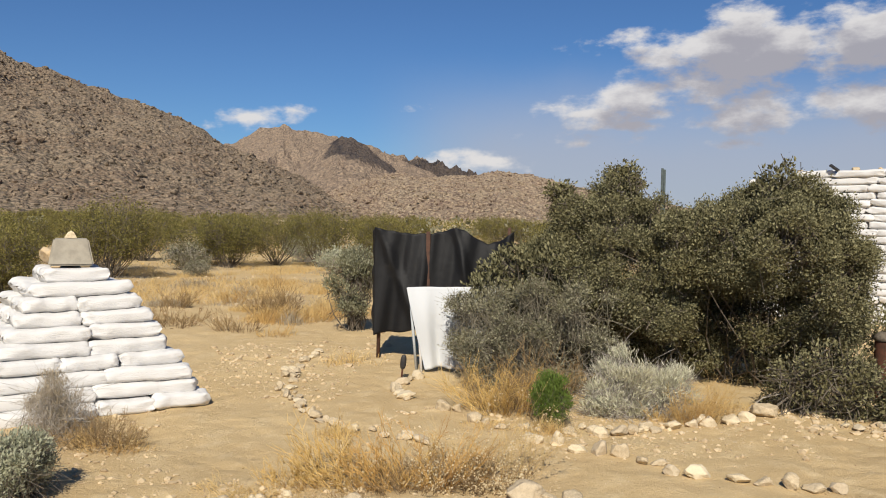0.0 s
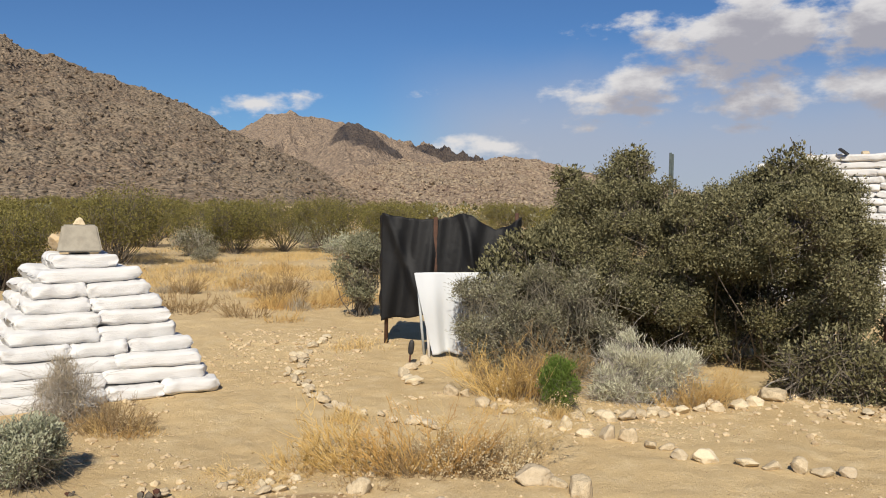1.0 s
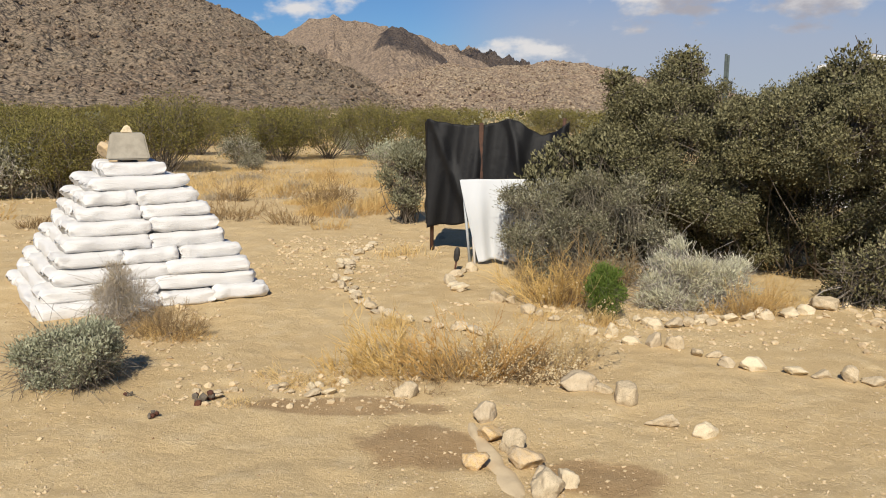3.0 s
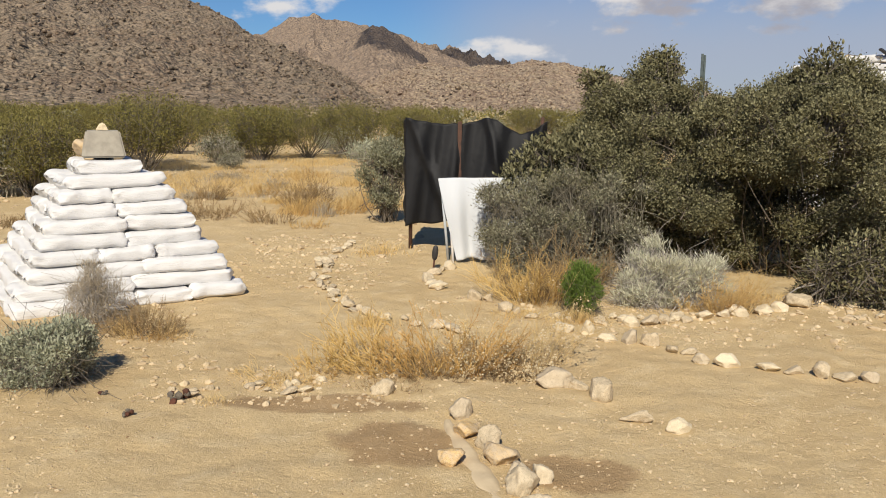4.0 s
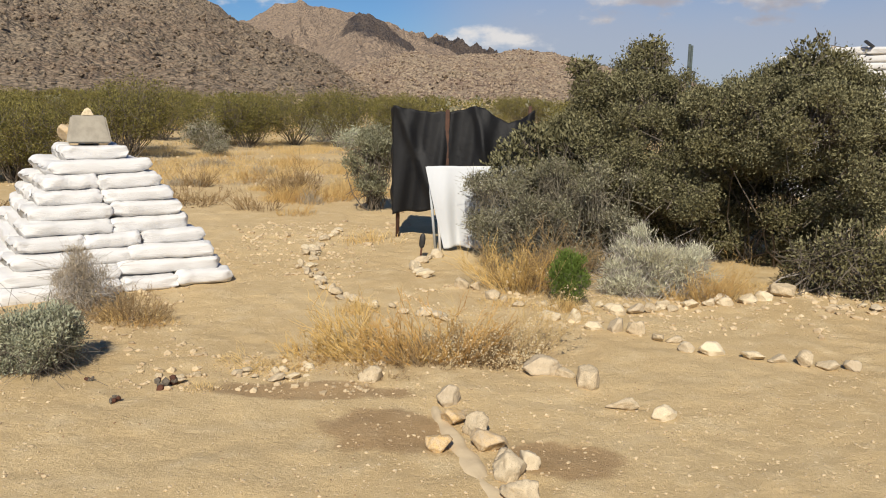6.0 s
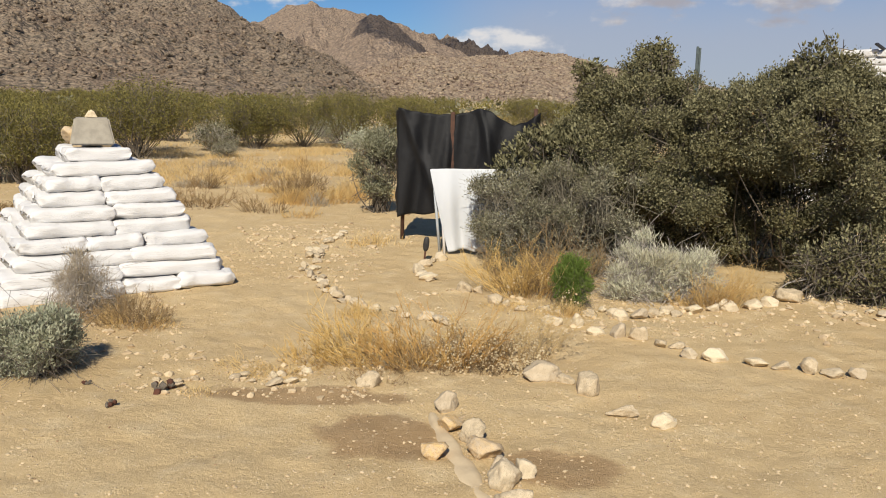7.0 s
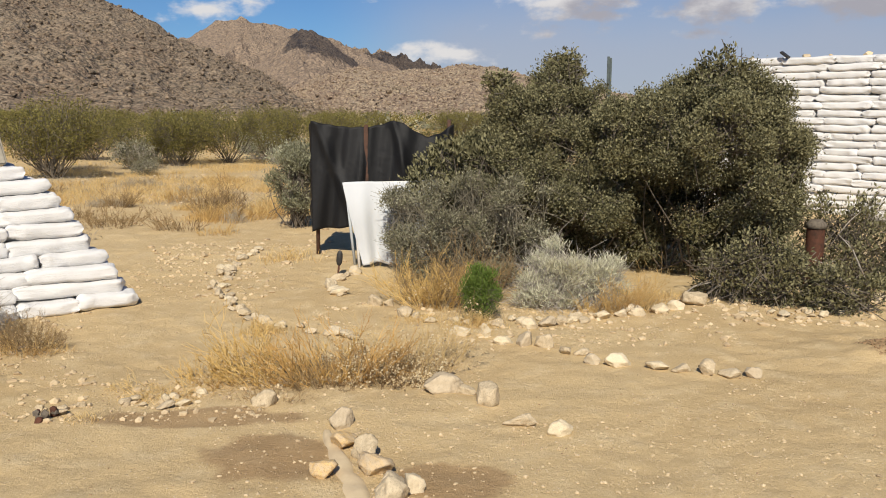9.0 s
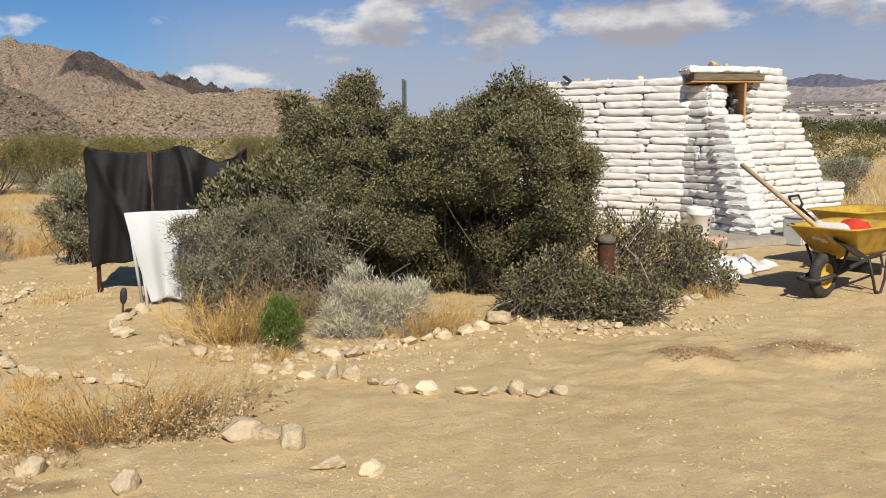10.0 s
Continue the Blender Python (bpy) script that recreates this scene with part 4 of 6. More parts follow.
def shrub(name, blobs, clumps, per, leaf, mat, label, foot, seed, stems=14, twig_mat=BARK, spread_leaf=0.06, category="shrub", group="", twigs=400,
          m=None, upright=0.35, slim=0.45, twig_r=0.004, stem_r=0.018, inner=0.2, out_twigs=0.0, floor=0.03, lobe=0.2, close=0.75, core_share=0.22):
    """A shrub: stems from its foot, twigs to the clumps and a crown of single leaves."""
    rng = np.random.default_rng(seed)
    root = thing(name, m if m is not None else pose(0, 0, 0), label, category, group)
    c, out = crown_points(rng, blobs, clumps, seed, inner, floor, lobe, close, core_share)
    k = np.repeat(np.arange(clumps), per)
    pos = c[k] + rng.normal(0, spread_leaf, (len(k), 3))
    pos[:, 2] = np.maximum(pos[:, 2], 0.01)
    axis = out[k] * 0.6 + unit(rng, len(k)) * 0.9 + np.array([0, 0, upright])
    axis /= np.linalg.norm(axis, axis=1)[:, None]
    size = leaf * rng.uniform(0.6, 1.35, len(k))
    v, f = leaf_quads(pos, axis, size, size * slim, rng)
    mesh_object("crown", v, f, mat, root)["kind"] = "stuff"
    foot = np.array(foot, dtype=float)
    # stems, each curving out to a clump
    pick = rng.choice(clumps, stems, replace=False)
    bm = bmesh.new()
    for i in pick:
        a = Vector(foot[rng.integers(len(foot))]) + Vector((rng.normal(0, 0.05), rng.normal(0, 0.05), -0.03))
        b = Vector(c[i])
        mid = a.lerp(b, 0.5) + Vector((rng.normal(0, 0.06), rng.normal(0, 0.06), -0.08 * (b - a).length))
        q1, q2 = a.lerp(mid, 0.5) + Vector(rng.normal(0, 0.03, 3)), mid.lerp(b, 0.5) + Vector(rng.normal(0, 0.03, 3))
        tube([a, q1, mid, q2, b], [stem_r, stem_r * 0.85, stem_r * 0.65, stem_r * 0.45, stem_r * 0.2], 5, False, bm)
    part("stem", bm, twig_mat, root, smooth=True)
    # fine twigs
    t = rng.choice(clumps, min(twigs, clumps), replace=False)
    p2 = c[t] + out[t] * rng.uniform(0.0, 0.08, (len(t), 1)) * (1 + 3 * out_twigs) + rng.normal(0, 0.02, (len(t), 3))
    p0 = c[t] - out[t] * rng.uniform(0.12, 0.34, (len(t), 1)) + rng.normal(0, 0.06, (len(t), 3)) - np.array([0, 0, 0.05])
    p0[:, 2] = np.maximum(p0[:, 2], 0.0)
    p1 = (p0 + p2) / 2 + rng.normal(0, 0.03, p0.shape)
    v, f = strips(p0, p1, p2, twig_r, twig_r * 0.4)
    mesh_object("twig_mass", v, f, twig_mat, root)["kind"] = "stuff"
    return root


def blades(pos, height, lean, width, rng, curve=0.5):
    """Bent grass blades, two quads each."""
    n = len(pos)
    a = rng.uniform(0, 2 * np.pi, n)
    d = np.stack([np.cos(a), np.sin(a), np.zeros(n)], -1)
    L = (height * rng.uniform(0.5, 1.15, n))[:, None]
    k = (lean * rng.uniform(0.2, 1.4, n))[:, None]
    p1 = pos + d * k * L * 0.35 + np.array([0, 0, 1]) * L * 0.55
    p2 = p1 + d * k * L * (0.45 + curve * 0.6) + np.array([0, 0, 1]) * L * (0.45 - curve * 0.3)
    b = rng.uniform(0, 2 * np.pi, n)
    s = np.stack([np.cos(b), np.sin(b), np.zeros(n)], -1) * width
    v = np.stack([pos - s, pos + s, p1 + s * 0.8, p1 - s * 0.8, p2 + s * 0.25, p2 - s * 0.25], 1).reshape(-1, 3)
    base = (np.arange(n) * 6)[:, None]
    f = np.concatenate([base + np.array([[0, 1, 2, 3]]), base + np.array([[3, 2, 4, 5]])])
    return v, f, p2


def grass_clump(name, x, y, rx, ry, n, height, mat, label, seed, lean=0.6, width=0.0022, seeds=0, category="grass", group="dry grass clumps", low=0.4):
    rng = np.random.default_rng(seed)
    root = thing(name, pose(x, y, 0), label, category, group)
    r = np.sqrt(rng.random(n)) * (1 + 0.25 * rng.normal(0, 1, n))
    a = rng.uniform(0, 2 * np.pi, n)
    pos = np.stack([np.cos(a) * r * rx, np.sin(a) * r * ry, np.full(n, -0.01)], -1)
    h = height * (low + (1 - low) * np.clip(1 - r, 0, 1)) * (1 + 0.6 * fbm(pos[:, 0] * 5, pos[:, 1] * 5, 3, seed))
    v, f, tip = blades(pos, np.maximum(h, 0.02), lean, width, rng)
    mesh_object("blades", v, f, mat, root)["kind"] = "stuff"
    if seeds:
        i = rng.integers(0, n, seeds)
        v, f = boulders(tip[i] + rng.normal(0, 0.012, (seeds, 3)), rng.uniform(0.002, 0.0055, seeds), rng, 0.9)
        mesh_object("seed_heads", v, f, SEED, root, "pale papery seed heads")["kind"] = "stuff"
    return root


def twig_weed(x, y, rx, ry, n, height, mat, label, seed, lean=0.5, radius=0.0016, fork=4, seeds=0, seed_mat=SEED, seed_size=(0.003, 0.007), category="weed", group="dry weeds"):
    """A dry weed: thin stalks that fork twice, with papery heads at the ends."""
    rng = np.random.default_rng(seed)
    root = thing("dry_weed", pose(x, y, 0), label, category, group)
    r = np.sqrt(rng.random(n))
    a = rng.uniform(0, 2 * np.pi, n)
    p0 = np.stack([np.cos(a) * r * rx, np.sin(a) * r * ry, np.full(n, -0.01)], -1)
    out = np.stack([np.cos(a) * r, np.sin(a) * r * 0.7, np.zeros(n)], -1) * lean + rng.normal(0, 0.38, (n, 3)) * np.array([1, 1, 0]) * lean
    patch = np.clip(0.7 + 1.9 * fbm(p0[:, 0] * 5 + seed, p0[:, 1] * 4, 3, seed), 0.25, 1.3)
    L = (height * rng.uniform(0.45, 1.1, n) * patch)[:, None]
    d = out + np.array([0, 0, 1.0])
    d /= np.linalg.norm(d, axis=1)[:, None]
    p2 = p0 + d * L + rng.normal(0, 0.02, (n, 3))
    p1 = (p0 + p2) / 2 + rng.normal(0, 0.10, (n, 3)) * L * np.array([1, 1, 0.4])
    tubes = [strips(p0, p1, p2, radius, radius * 0.5)]
    tips = [p2]
    base, dirn, length = (p0, p1, p2), d, L
    for level in range(2):
        m = fork - level
        k = np.repeat(np.arange(len(dirn)), m)
        t = rng.uniform(0.3, 1.0, len(k))[:, None]
        b0, b1, b2 = (q[k] for q in base)
        q0 = (1 - t) ** 2 * b0 + 2 * t * (1 - t) * b1 + t * t * b2
        dn = dirn[k] + rng.normal(0, 0.55, (len(k), 3)) + np.array([0, 0, 0.12])
        dn /= np.linalg.norm(dn, axis=1)[:, None]
        ln = length[k] * rng.uniform(0.2, 0.5, (len(k), 1))
        q2 = q0 + dn * ln
        q2[:, 2] = np.maximum(q2[:, 2], 0.004)
        q1 = (q0 + q2) / 2 + rng.normal(0, 0.06, q0.shape) * ln
        tubes.append(strips(q0, q1, q2, radius * (0.7 - 0.2 * level), radius * 0.3))
        tips.append(q2)
        base, dirn, length = (q0, q1, q2), dn, ln
    count, vs, fs = 0, [], []
    for v, f in tubes:
        vs.append(v)
        fs.append(f + count)
        count += len(v)
    mesh_object("stalk_tangle", np.concatenate(vs), np.concatenate(fs), mat, root)["kind"] = "stuff"
    if seeds:
        tip = np.concatenate(tips[1:])
        i = rng.integers(0, len(tip), seeds)
        v, f = boulders(tip[i] + rng.normal(0, 0.006, (seeds, 3)), rng.uniform(*seed_size, seeds), rng, 0.9)
        mesh_object("seed_fluff", v, f, seed_mat, root, "pale papery seed fluff")["kind"] = "stuff"
    return root


# the great shrub in two domes
shrub("large_shrub", [(2.94, 7.5, 1.12, 0.66, 0.78, 0.64), (2.66, 7.5, 1.30, 0.38, 0.5, 0.46), (3.16, 7.4, 1.12, 0.34, 0.52, 0.48), (2.00, 7.38, 1.14, 0.28, 0.32, 0.32),
                      (2.36, 7.20, 1.24, 0.28, 0.30, 0.26), (2.74, 6.86, 1.20, 0.32, 0.32, 0.27), (3.02, 6.92, 0.98, 0.36, 0.38, 0.42), (3.28, 7.5, 0.6, 0.26, 0.4, 0.4), (3.25, 7.45, 1.02, 0.26, 0.4, 0.42),
                      (2.92, 6.85, 0.70, 0.24, 0.26, 0.22), (2.4, 8.1, 0.42, 0.75, 0.25, 0.45), (2.15, 7.9, 0.3, 0.4, 0.25, 0.3), (2.44, 7.72, 1.18, 0.34, 0.34, 0.40), (2.3, 8.3, 0.75, 0.55, 0.25, 0.40), (2.7, 7.85, 0.26, 0.5, 0.3, 0.3), (2.86, 8.0, 0.62, 0.42, 0.25, 0.40), (3.1, 7.6, 0.35, 0.3, 0.3, 0.3)],
      8600, 34, 0.024, LEAF_BUSH, "large dense olive-green desert shrub with a dark hollow below", [(2.5, 7.8, 0), (2.8, 7.6, 0), (3.1, 7.6, 0), (2.65, 7.8, 0)], 5, 24, stem_r=0.011, twigs=2600, floor=0.08,
      spread_leaf=0.034, lobe=0.17, close=0.5, core_share=0.12, slim=0.5)
shrub("large_shrub", [(1.55, 8.1, 1.02, 0.66, 0.75, 0.78), (1.2, 8.0, 0.95, 0.38, 0.5, 0.66), (1.98, 8.05, 1.0, 0.38, 0.45, 0.46), (1.5, 7.6, 0.82, 0.50, 0.34, 0.46),
                      (1.82, 7.42, 0.74, 0.28, 0.28, 0.26), (1.55, 8.35, 0.36, 0.75, 0.25, 0.36), (1.0, 8.2, 0.4, 0.35, 0.25, 0.4)],
      7000, 34, 0.023, LEAF_BUSH, "large dense grey-green desert shrub beside its twin", [(1.4, 8.1, 0), (1.7, 8.2, 0), (1.6, 8.0, 0)], 6, 26, stem_r=0.011, twigs=2300, floor=0.06,
      spread_leaf=0.034, lobe=0.16, close=0.5, core_share=0.12, slim=0.5)
for k, (x, y, z, r) in enumerate(((2.86, 7.5, 1.78, 0.16), (1.02, 8.0, 1.66, 0.12), (2.98, 7.5, 1.66, 0.14), (2.72, 7.45, 1.64, 0.13), (1.62, 8.1, 1.78, 0.14))):
    shrub("branch_tip", [(x, y, z, r, r, r * 1.1)], 90, 14, 0.042, LEAF_BUSH, "leafy shoot standing above the great shrub", [(x, y, z - 0.6)], 100 + k, 6, twigs=60, stem_r=0.006, floor=0.3, lobe=0.07, spread_leaf=0.03,
          category="branch", group="leafy shoots")
shrub("shrub", [(0.68, 7.9, 0.76, 0.32, 0.34, 0.40), (0.40, 7.95, 0.60, 0.22, 0.26, 0.28), (0.92, 7.9, 0.92, 0.28, 0.30, 0.42)], 900, 18, 0.046, LEAF_BUSH,
      "leafy grey-green shrub hanging over the white sheet", [(0.6, 7.9, 0), (0.75, 7.8, 0)], 7, 18, twigs=500, lobe=0.14, spread_leaf=0.035, upright=0.7)
shrub("twiggy_shrub", [(0.36, 7.28, 0.36, 0.36, 0.40, 0.34), (0.78, 7.15, 0.44, 0.42, 0.42, 0.40), (0.28, 7.5, 0.5, 0.28, 0.30, 0.26), (1.15, 7.1, 0.42, 0.34, 0.36, 0.38)],
      2600, 9, 0.025, LEAF_GREY, "half-dead grey twiggy shrub", [(0.45, 7.2, 0), (0.8, 7.1, 0), (1.1, 7.1, 0)], 8, 60, twigs=1500, twig_mat=GREYWOOD, twig_r=0.0024, stem_r=0.006, out_twigs=0.25, lobe=0.14,
      slim=0.38, spread_leaf=0.026, close=0.26, core_share=0.08, floor=0.12)
shrub("shrub", [(2.92, 6.42, 0.24, 0.32, 0.24, 0.26), (2.66, 6.5, 0.2, 0.2, 0.2, 0.18)], 520, 14, 0.032, LEAF_BUSH, "low dark-green shrub behind the stone edging",
      [(2.9, 6.4, 0)], 9, 14, twigs=500, stem_r=0.008, lobe=0.11, spread_leaf=0.03)
shrub("shrub", [(3.42, 6.2, 0.13, 0.21, 0.24, 0.16)], 240, 14, 0.032, LEAF_BUSH, "low grey-green shrub beside the stone edging", [(3.4, 6.2, 0)], 10, 14, twigs=200, stem_r=0.008,
      lobe=0.1, spread_leaf=0.03)
shrub("shrub", [(4.25, 7.2, 0.28, 0.40, 0.36, 0.30), (3.85, 7.15, 0.38, 0.32, 0.36, 0.38), (4.55, 7.1, 0.18, 0.22, 0.26, 0.2)], 560, 12, 0.040, LEAF_BUSH, "open grey-green shrub with dry stalks near the house",
      [(4.2, 7.2, 0), (4.0, 7.2, 0)], 12, 34, twigs=700, stem_r=0.007, inner=0.35, lobe=0.13, spread_leaf=0.04, upright=0.7)
shrub("silver_shrub", [(1.42, 6.42, 0.20, 0.30, 0.28, 0.20), (1.22, 6.36, 0.15, 0.20, 0.22, 0.15), (1.62, 6.4, 0.14, 0.20, 0.22, 0.15)], 1700, 12, 0.038, LEAF_SILVER,
      "rounded silver-white brittle shrub in dry grass", [(1.4, 6.4, 0)], 14, 60, twigs=1800, twig_mat=DEADWOOD, twig_r=0.0018, stem_r=0.004, slim=0.15, upright=1.0, spread_leaf=0.022, lobe=0.09, out_twigs=0.3, close=0.34)
shrub("green_shrub", [(0.70, 5.85, 0.15, 0.11, 0.11, 0.13), (0.72, 5.86, 0.24, 0.09, 0.09, 0.09)], 420, 18, 0.024, LEAF_GREEN, "small bright green bush at the path edge", [(0.7, 5.85, 0)], 15, 14,
      twigs=160, stem_r=0.0016, twig_r=0.001, upright=0.9, slim=0.25, spread_leaf=0.018, lobe=0.05, close=0.5)
shrub("sage_shrub", [(-2.22, 4.17, 0.13, 0.19, 0.17, 0.12), (-2.12, 4.12, 0.18, 0.13, 0.13, 0.12), (-2.36, 4.15, 0.11, 0.13, 0.14, 0.10)], 1500, 14, 0.02, LEAF_SAGE,
      "blue-grey sage shrub with woody grey base", [(-2.2, 4.15, 0)], 16, 44, twigs=800, twig_mat=BARK, twig_r=0.0014, stem_r=0.004, upright=0.7, slim=0.42, spread_leaf=0.022, lobe=0.06, out_twigs=0.1, close=0.5)
shrub("dry_shrub", [(-2.52, 5.30, 0.20, 0.15, 0.14, 0.17)], 900, 8, 0.022, PALE_TWIG, "pale dry twiggy bush before the sandbag pyramid", [(-2.52, 5.3, 0)], 17, 60, twigs=460, twig_mat=DEADWOOD,
      twig_r=0.0013, stem_r=0.0025, upright=1.3, slim=0.14, spread_leaf=0.018, lobe=0.06, out_twigs=0.15)
shrub("cholla_shrub", [(-1.28, 10.6, 0.62, 0.24, 0.30, 0.34), (-1.18, 10.6, 0.85, 0.2, 0.22, 0.24), (-1.35, 10.6, 0.32, 0.16, 0.2, 0.2)], 700, 18, 0.034, LEAF_CHOLLA, "grey-green stiff-stemmed bush beside the black screen",
      [(-1.25, 10.6, 0)], 18, 34, twigs=400, stem_r=0.010, slim=0.4, upright=0.9, spread_leaf=0.03, twig_r=0.004, lobe=0.11, close=0.55)

# bare bleached branches at the front of the great shrub
def bare_branch(points, r, seed, label="bare bleached branch reaching out of the shrub"):
    root = thing("dead_branch", pose(*points[0]), label, "branch", "bare branches")
    rng = random.Random(seed)
    o = Vector(points[0])
    pts = [Vector(p) - o for p in points]
    n = len(pts)
    part("limb", tube(pts, [r * (1 - 0.75 * i / (n - 1)) for i in range(n)], 7), DEADWOOD, root, smooth=True)
    for i in range(1, n):
        d = Vector((rng.uniform(-0.2, 0.2), rng.uniform(-0.12, 0.05), rng.uniform(0.02, 0.22)))
        part("twig", tube([pts[i], pts[i] + d * 0.5 + Vector((0, 0, 0.02)), pts[i] + d], [r * 0.4, r * 0.3, r * 0.12], 5), DEADWOOD, root, smooth=True)


bare_branch([(2.45, 6.55, -0.02), (2.6, 6.5, 0.12), (2.75, 6.45, 0.3), (2.8, 6.42, 0.46)], 0.010, 1)
bare_branch([(2.3, 6.6, -0.02), (2.42, 6.55, 0.10), (2.6, 6.5, 0.16), (2.72, 6.45, 0.26)], 0.007, 2)
bare_branch([(3.75, 6.75, -0.02), (3.62, 6.65, 0.14), (3.5, 6.6, 0.26), (3.32, 6.55, 0.32)], 0.009, 3)
bare_branch([(3.85, 6.6, -0.02), (3.72, 6.5, 0.2), (3.62, 6.5, 0.4), (3.5, 6.5, 0.52)], 0.010, 4)
bare_branch([(1.1, 6.75, -0.02), (1.2, 6.7, 0.2), (1.32, 6.7, 0.42)], 0.006, 5)


def rusty_pipe():
    root = thing("rusty_pipe", pose(3.51, 6.9, 0), "short rusty red steel pipe standing in the shrub", "pipe")
    part("pipe", tube([(0, 0, -0.05), (0, 0, 0.53)], 0.072, 18, False), RUST, root, smooth=True)
    part("cap", tube([(0, 0, 0.515), (0, 0, 0.55), (0.0, 0, 0.585)], [0.083, 0.081, 0.045], 18), BARK, root, "grey weathered cap", smooth=True)


rusty_pipe()

# grasses near the path
FLUFF = make_leaf("white_seed_fluff", (0.66, 0.54, 0.34), (0.76, 0.65, 0.44), (0.58, 0.44, 0.25), 0.3)
BROWN_WEED = make_leaf("brown_weed", (0.22, 0.145, 0.07), (0.38, 0.265, 0.13), (0.16, 0.105, 0.06), 0.1)
GOLD_WEED = make_leaf("golden_weed", (0.48, 0.30, 0.085), (0.74, 0.53, 0.22), (0.32, 0.175, 0.05), 0.15)
RED_STALK = make_leaf("rusty_stalk", (0.48, 0.285, 0.09), (0.64, 0.41, 0.155), (0.36, 0.185, 0.06), 0.2)
twig_weed(-0.42, 4.56, 0.36, 0.20, 190, 0.26, GOLD_WEED, "tangled golden dry weed in a spreading clump", 31, 1.0, 0.0027, 4, 500)
twig_weed(-0.78, 4.50, 0.2, 0.14, 130, 0.16, GOLD_WEED, "low golden dry weed at the edge of the clump", 231, 1.0, 0.0016, 4, 60)
twig_weed(-0.16, 4.52, 0.26, 0.16, 100, 0.30, RED_STALK, "rusty dry stalks standing above the golden weeds", 30, 1.0, 0.0029, 4, 200)
twig_weed(-0.22, 4.46, 0.5, 0.15, 300, 0.10, BROWN_WEED, "dark brown dead stems low under the weeds", 236, 1.2, 0.0018, 4)
twig_weed(-0.12, 4.50, 0.12, 0.08, 26, 0.46, RED_STALK, "tall bare rusty stalks above the weeds", 232, 0.8, 0.0026, 3)
twig_weed(0.12, 4.56, 0.32, 0.17, 240, 0.19, BROWN_WEED, "low brown dry weed dotted with white seed heads", 32, 0.9, 0.0017, 4, 1100, FLUFF)
twig_weed(0.26, 4.75, 0.24, 0.16, 90, 0.30, STRAW, "airy pale weed topped with white fluff", 233, 0.6, 0.0010, 4, 420, FLUFF, (0.003, 0.0075))
twig_weed(-0.42, 4.18, 0.18, 0.07, 60, 0.07, BROWN_WEED, "flattened brown twigs before the weeds", 234, 1.6, 0.0015, 3)
twig_weed(-0.95, 4.36, 0.36, 0.10, 150, 0.07, STRAW, "flattened pale straw beside the weeds", 235, 1.9, 0.0016, 3)
grass_clump("dry_grass", -0.85, 4.28, 0.5, 0.12, 700, 0.05, STRAW, "flattened straw on the sand", 33, 1.4, 0.002)
twig_weed(0.46, 6.36, 0.34, 0.24, 260, 0.34, GOLD_WEED, "upright golden dry weed under the shrub", 34, 0.8, 0.0022, 4, 120)
twig_weed(0.52, 6.42, 0.34, 0.24, 220, 0.38, BROWN_WEED, "brown dead weed under the shrub", 134, 0.6, 0.0018, 4)
grass_clump("dry_grass", 0.66, 5.72, 0.2, 0.14, 500, 0.16, STRAW, "dry grass round the small green bush", 35, 0.7, 0.002)
twig_weed(1.70, 6.16, 0.26, 0.15, 240, 0.24, STRAW_RED, "golden dry weed before the silver shrub", 36, 0.7, 0.0016, 4, 80)
twig_weed(-2.15, 5.12, 0.26, 0.15, 210, 0.17, BROWN_WEED, "dry brown weed beside the pyramid", 37, 0.9, 0.0015, 4, 120)
twig_weed(-2.0, 5.06, 0.22, 0.13, 150, 0.13, STRAW_RED, "dry golden weed beside the pyramid", 237, 0.9, 0.0015, 4, 60)
grass_clump("dry_grass", 0.3, 5.85, 0.3, 0.14, 450, 0.08, STRAW, "short dry grass at the path edge", 38, 1.0, 0.002)
grass_clump("dry_grass", -0.72, 5.52, 0.16, 0.10, 260, 0.12, STRAW, "short dry weeds among the path stones", 39, 0.9, 0.002, 60)
grass_clump("dry_grass", 2.1, 6.55, 0.4, 0.25, 500, 0.12, STRAW, "sparse dry grass under the great shrub", 40, 1.0, 0.002)
grass_clump("dry_grass", 4.4, 6.9, 0.25, 0.2, 300, 0.25, STRAW, "dry stalks in the open shrub", 41, 0.6, 0.002)
grass_clump("dry_grass", -2.45, 11.4, 0.42, 0.35, 900, 0.28, STRAW_RED, "brown dry grass tuft on the plain", 42, 0.8, 0.003)
grass_clump("dry_grass", -2.2, 11.2, 0.2, 0.2, 300, 0.25, PALE_TWIG, "grey dry weed on the plain", 43, 0.6, 0.003)
grass_clump("dry_grass", -1.75, 12.3, 0.6, 0.5, 1200, 0.42, STRAW, "yellow dry grass beside the grey-green bush", 44, 0.5, 0.0035)
grass_clump("dry_grass", -6.3, 13.5, 1.1, 0.7, 1300, 0.32, STRAW_RED, "rusty dry grass behind the pyramid", 45, 0.7, 0.004)
for k, (x, y, s) in enumerate(((-3.3, 14.5, 0.24), (-4.6, 13.2, 0.20), (-3.9, 17.5, 0.32), (-2.6, 15.8, 0.26), (-5.2, 16.4, 0.3), (-1.9, 18.0, 0.34), (-3.2, 12.6, 0.16))):
    grass_clump("dry_grass", x, y, s * 1.6, s * 1.3, 420, s, (STRAW, PALE_TWIG, STRAW_RED)[k % 3], "tuft of dry weeds on the open plain", 150 + k, 0.8, 0.004)
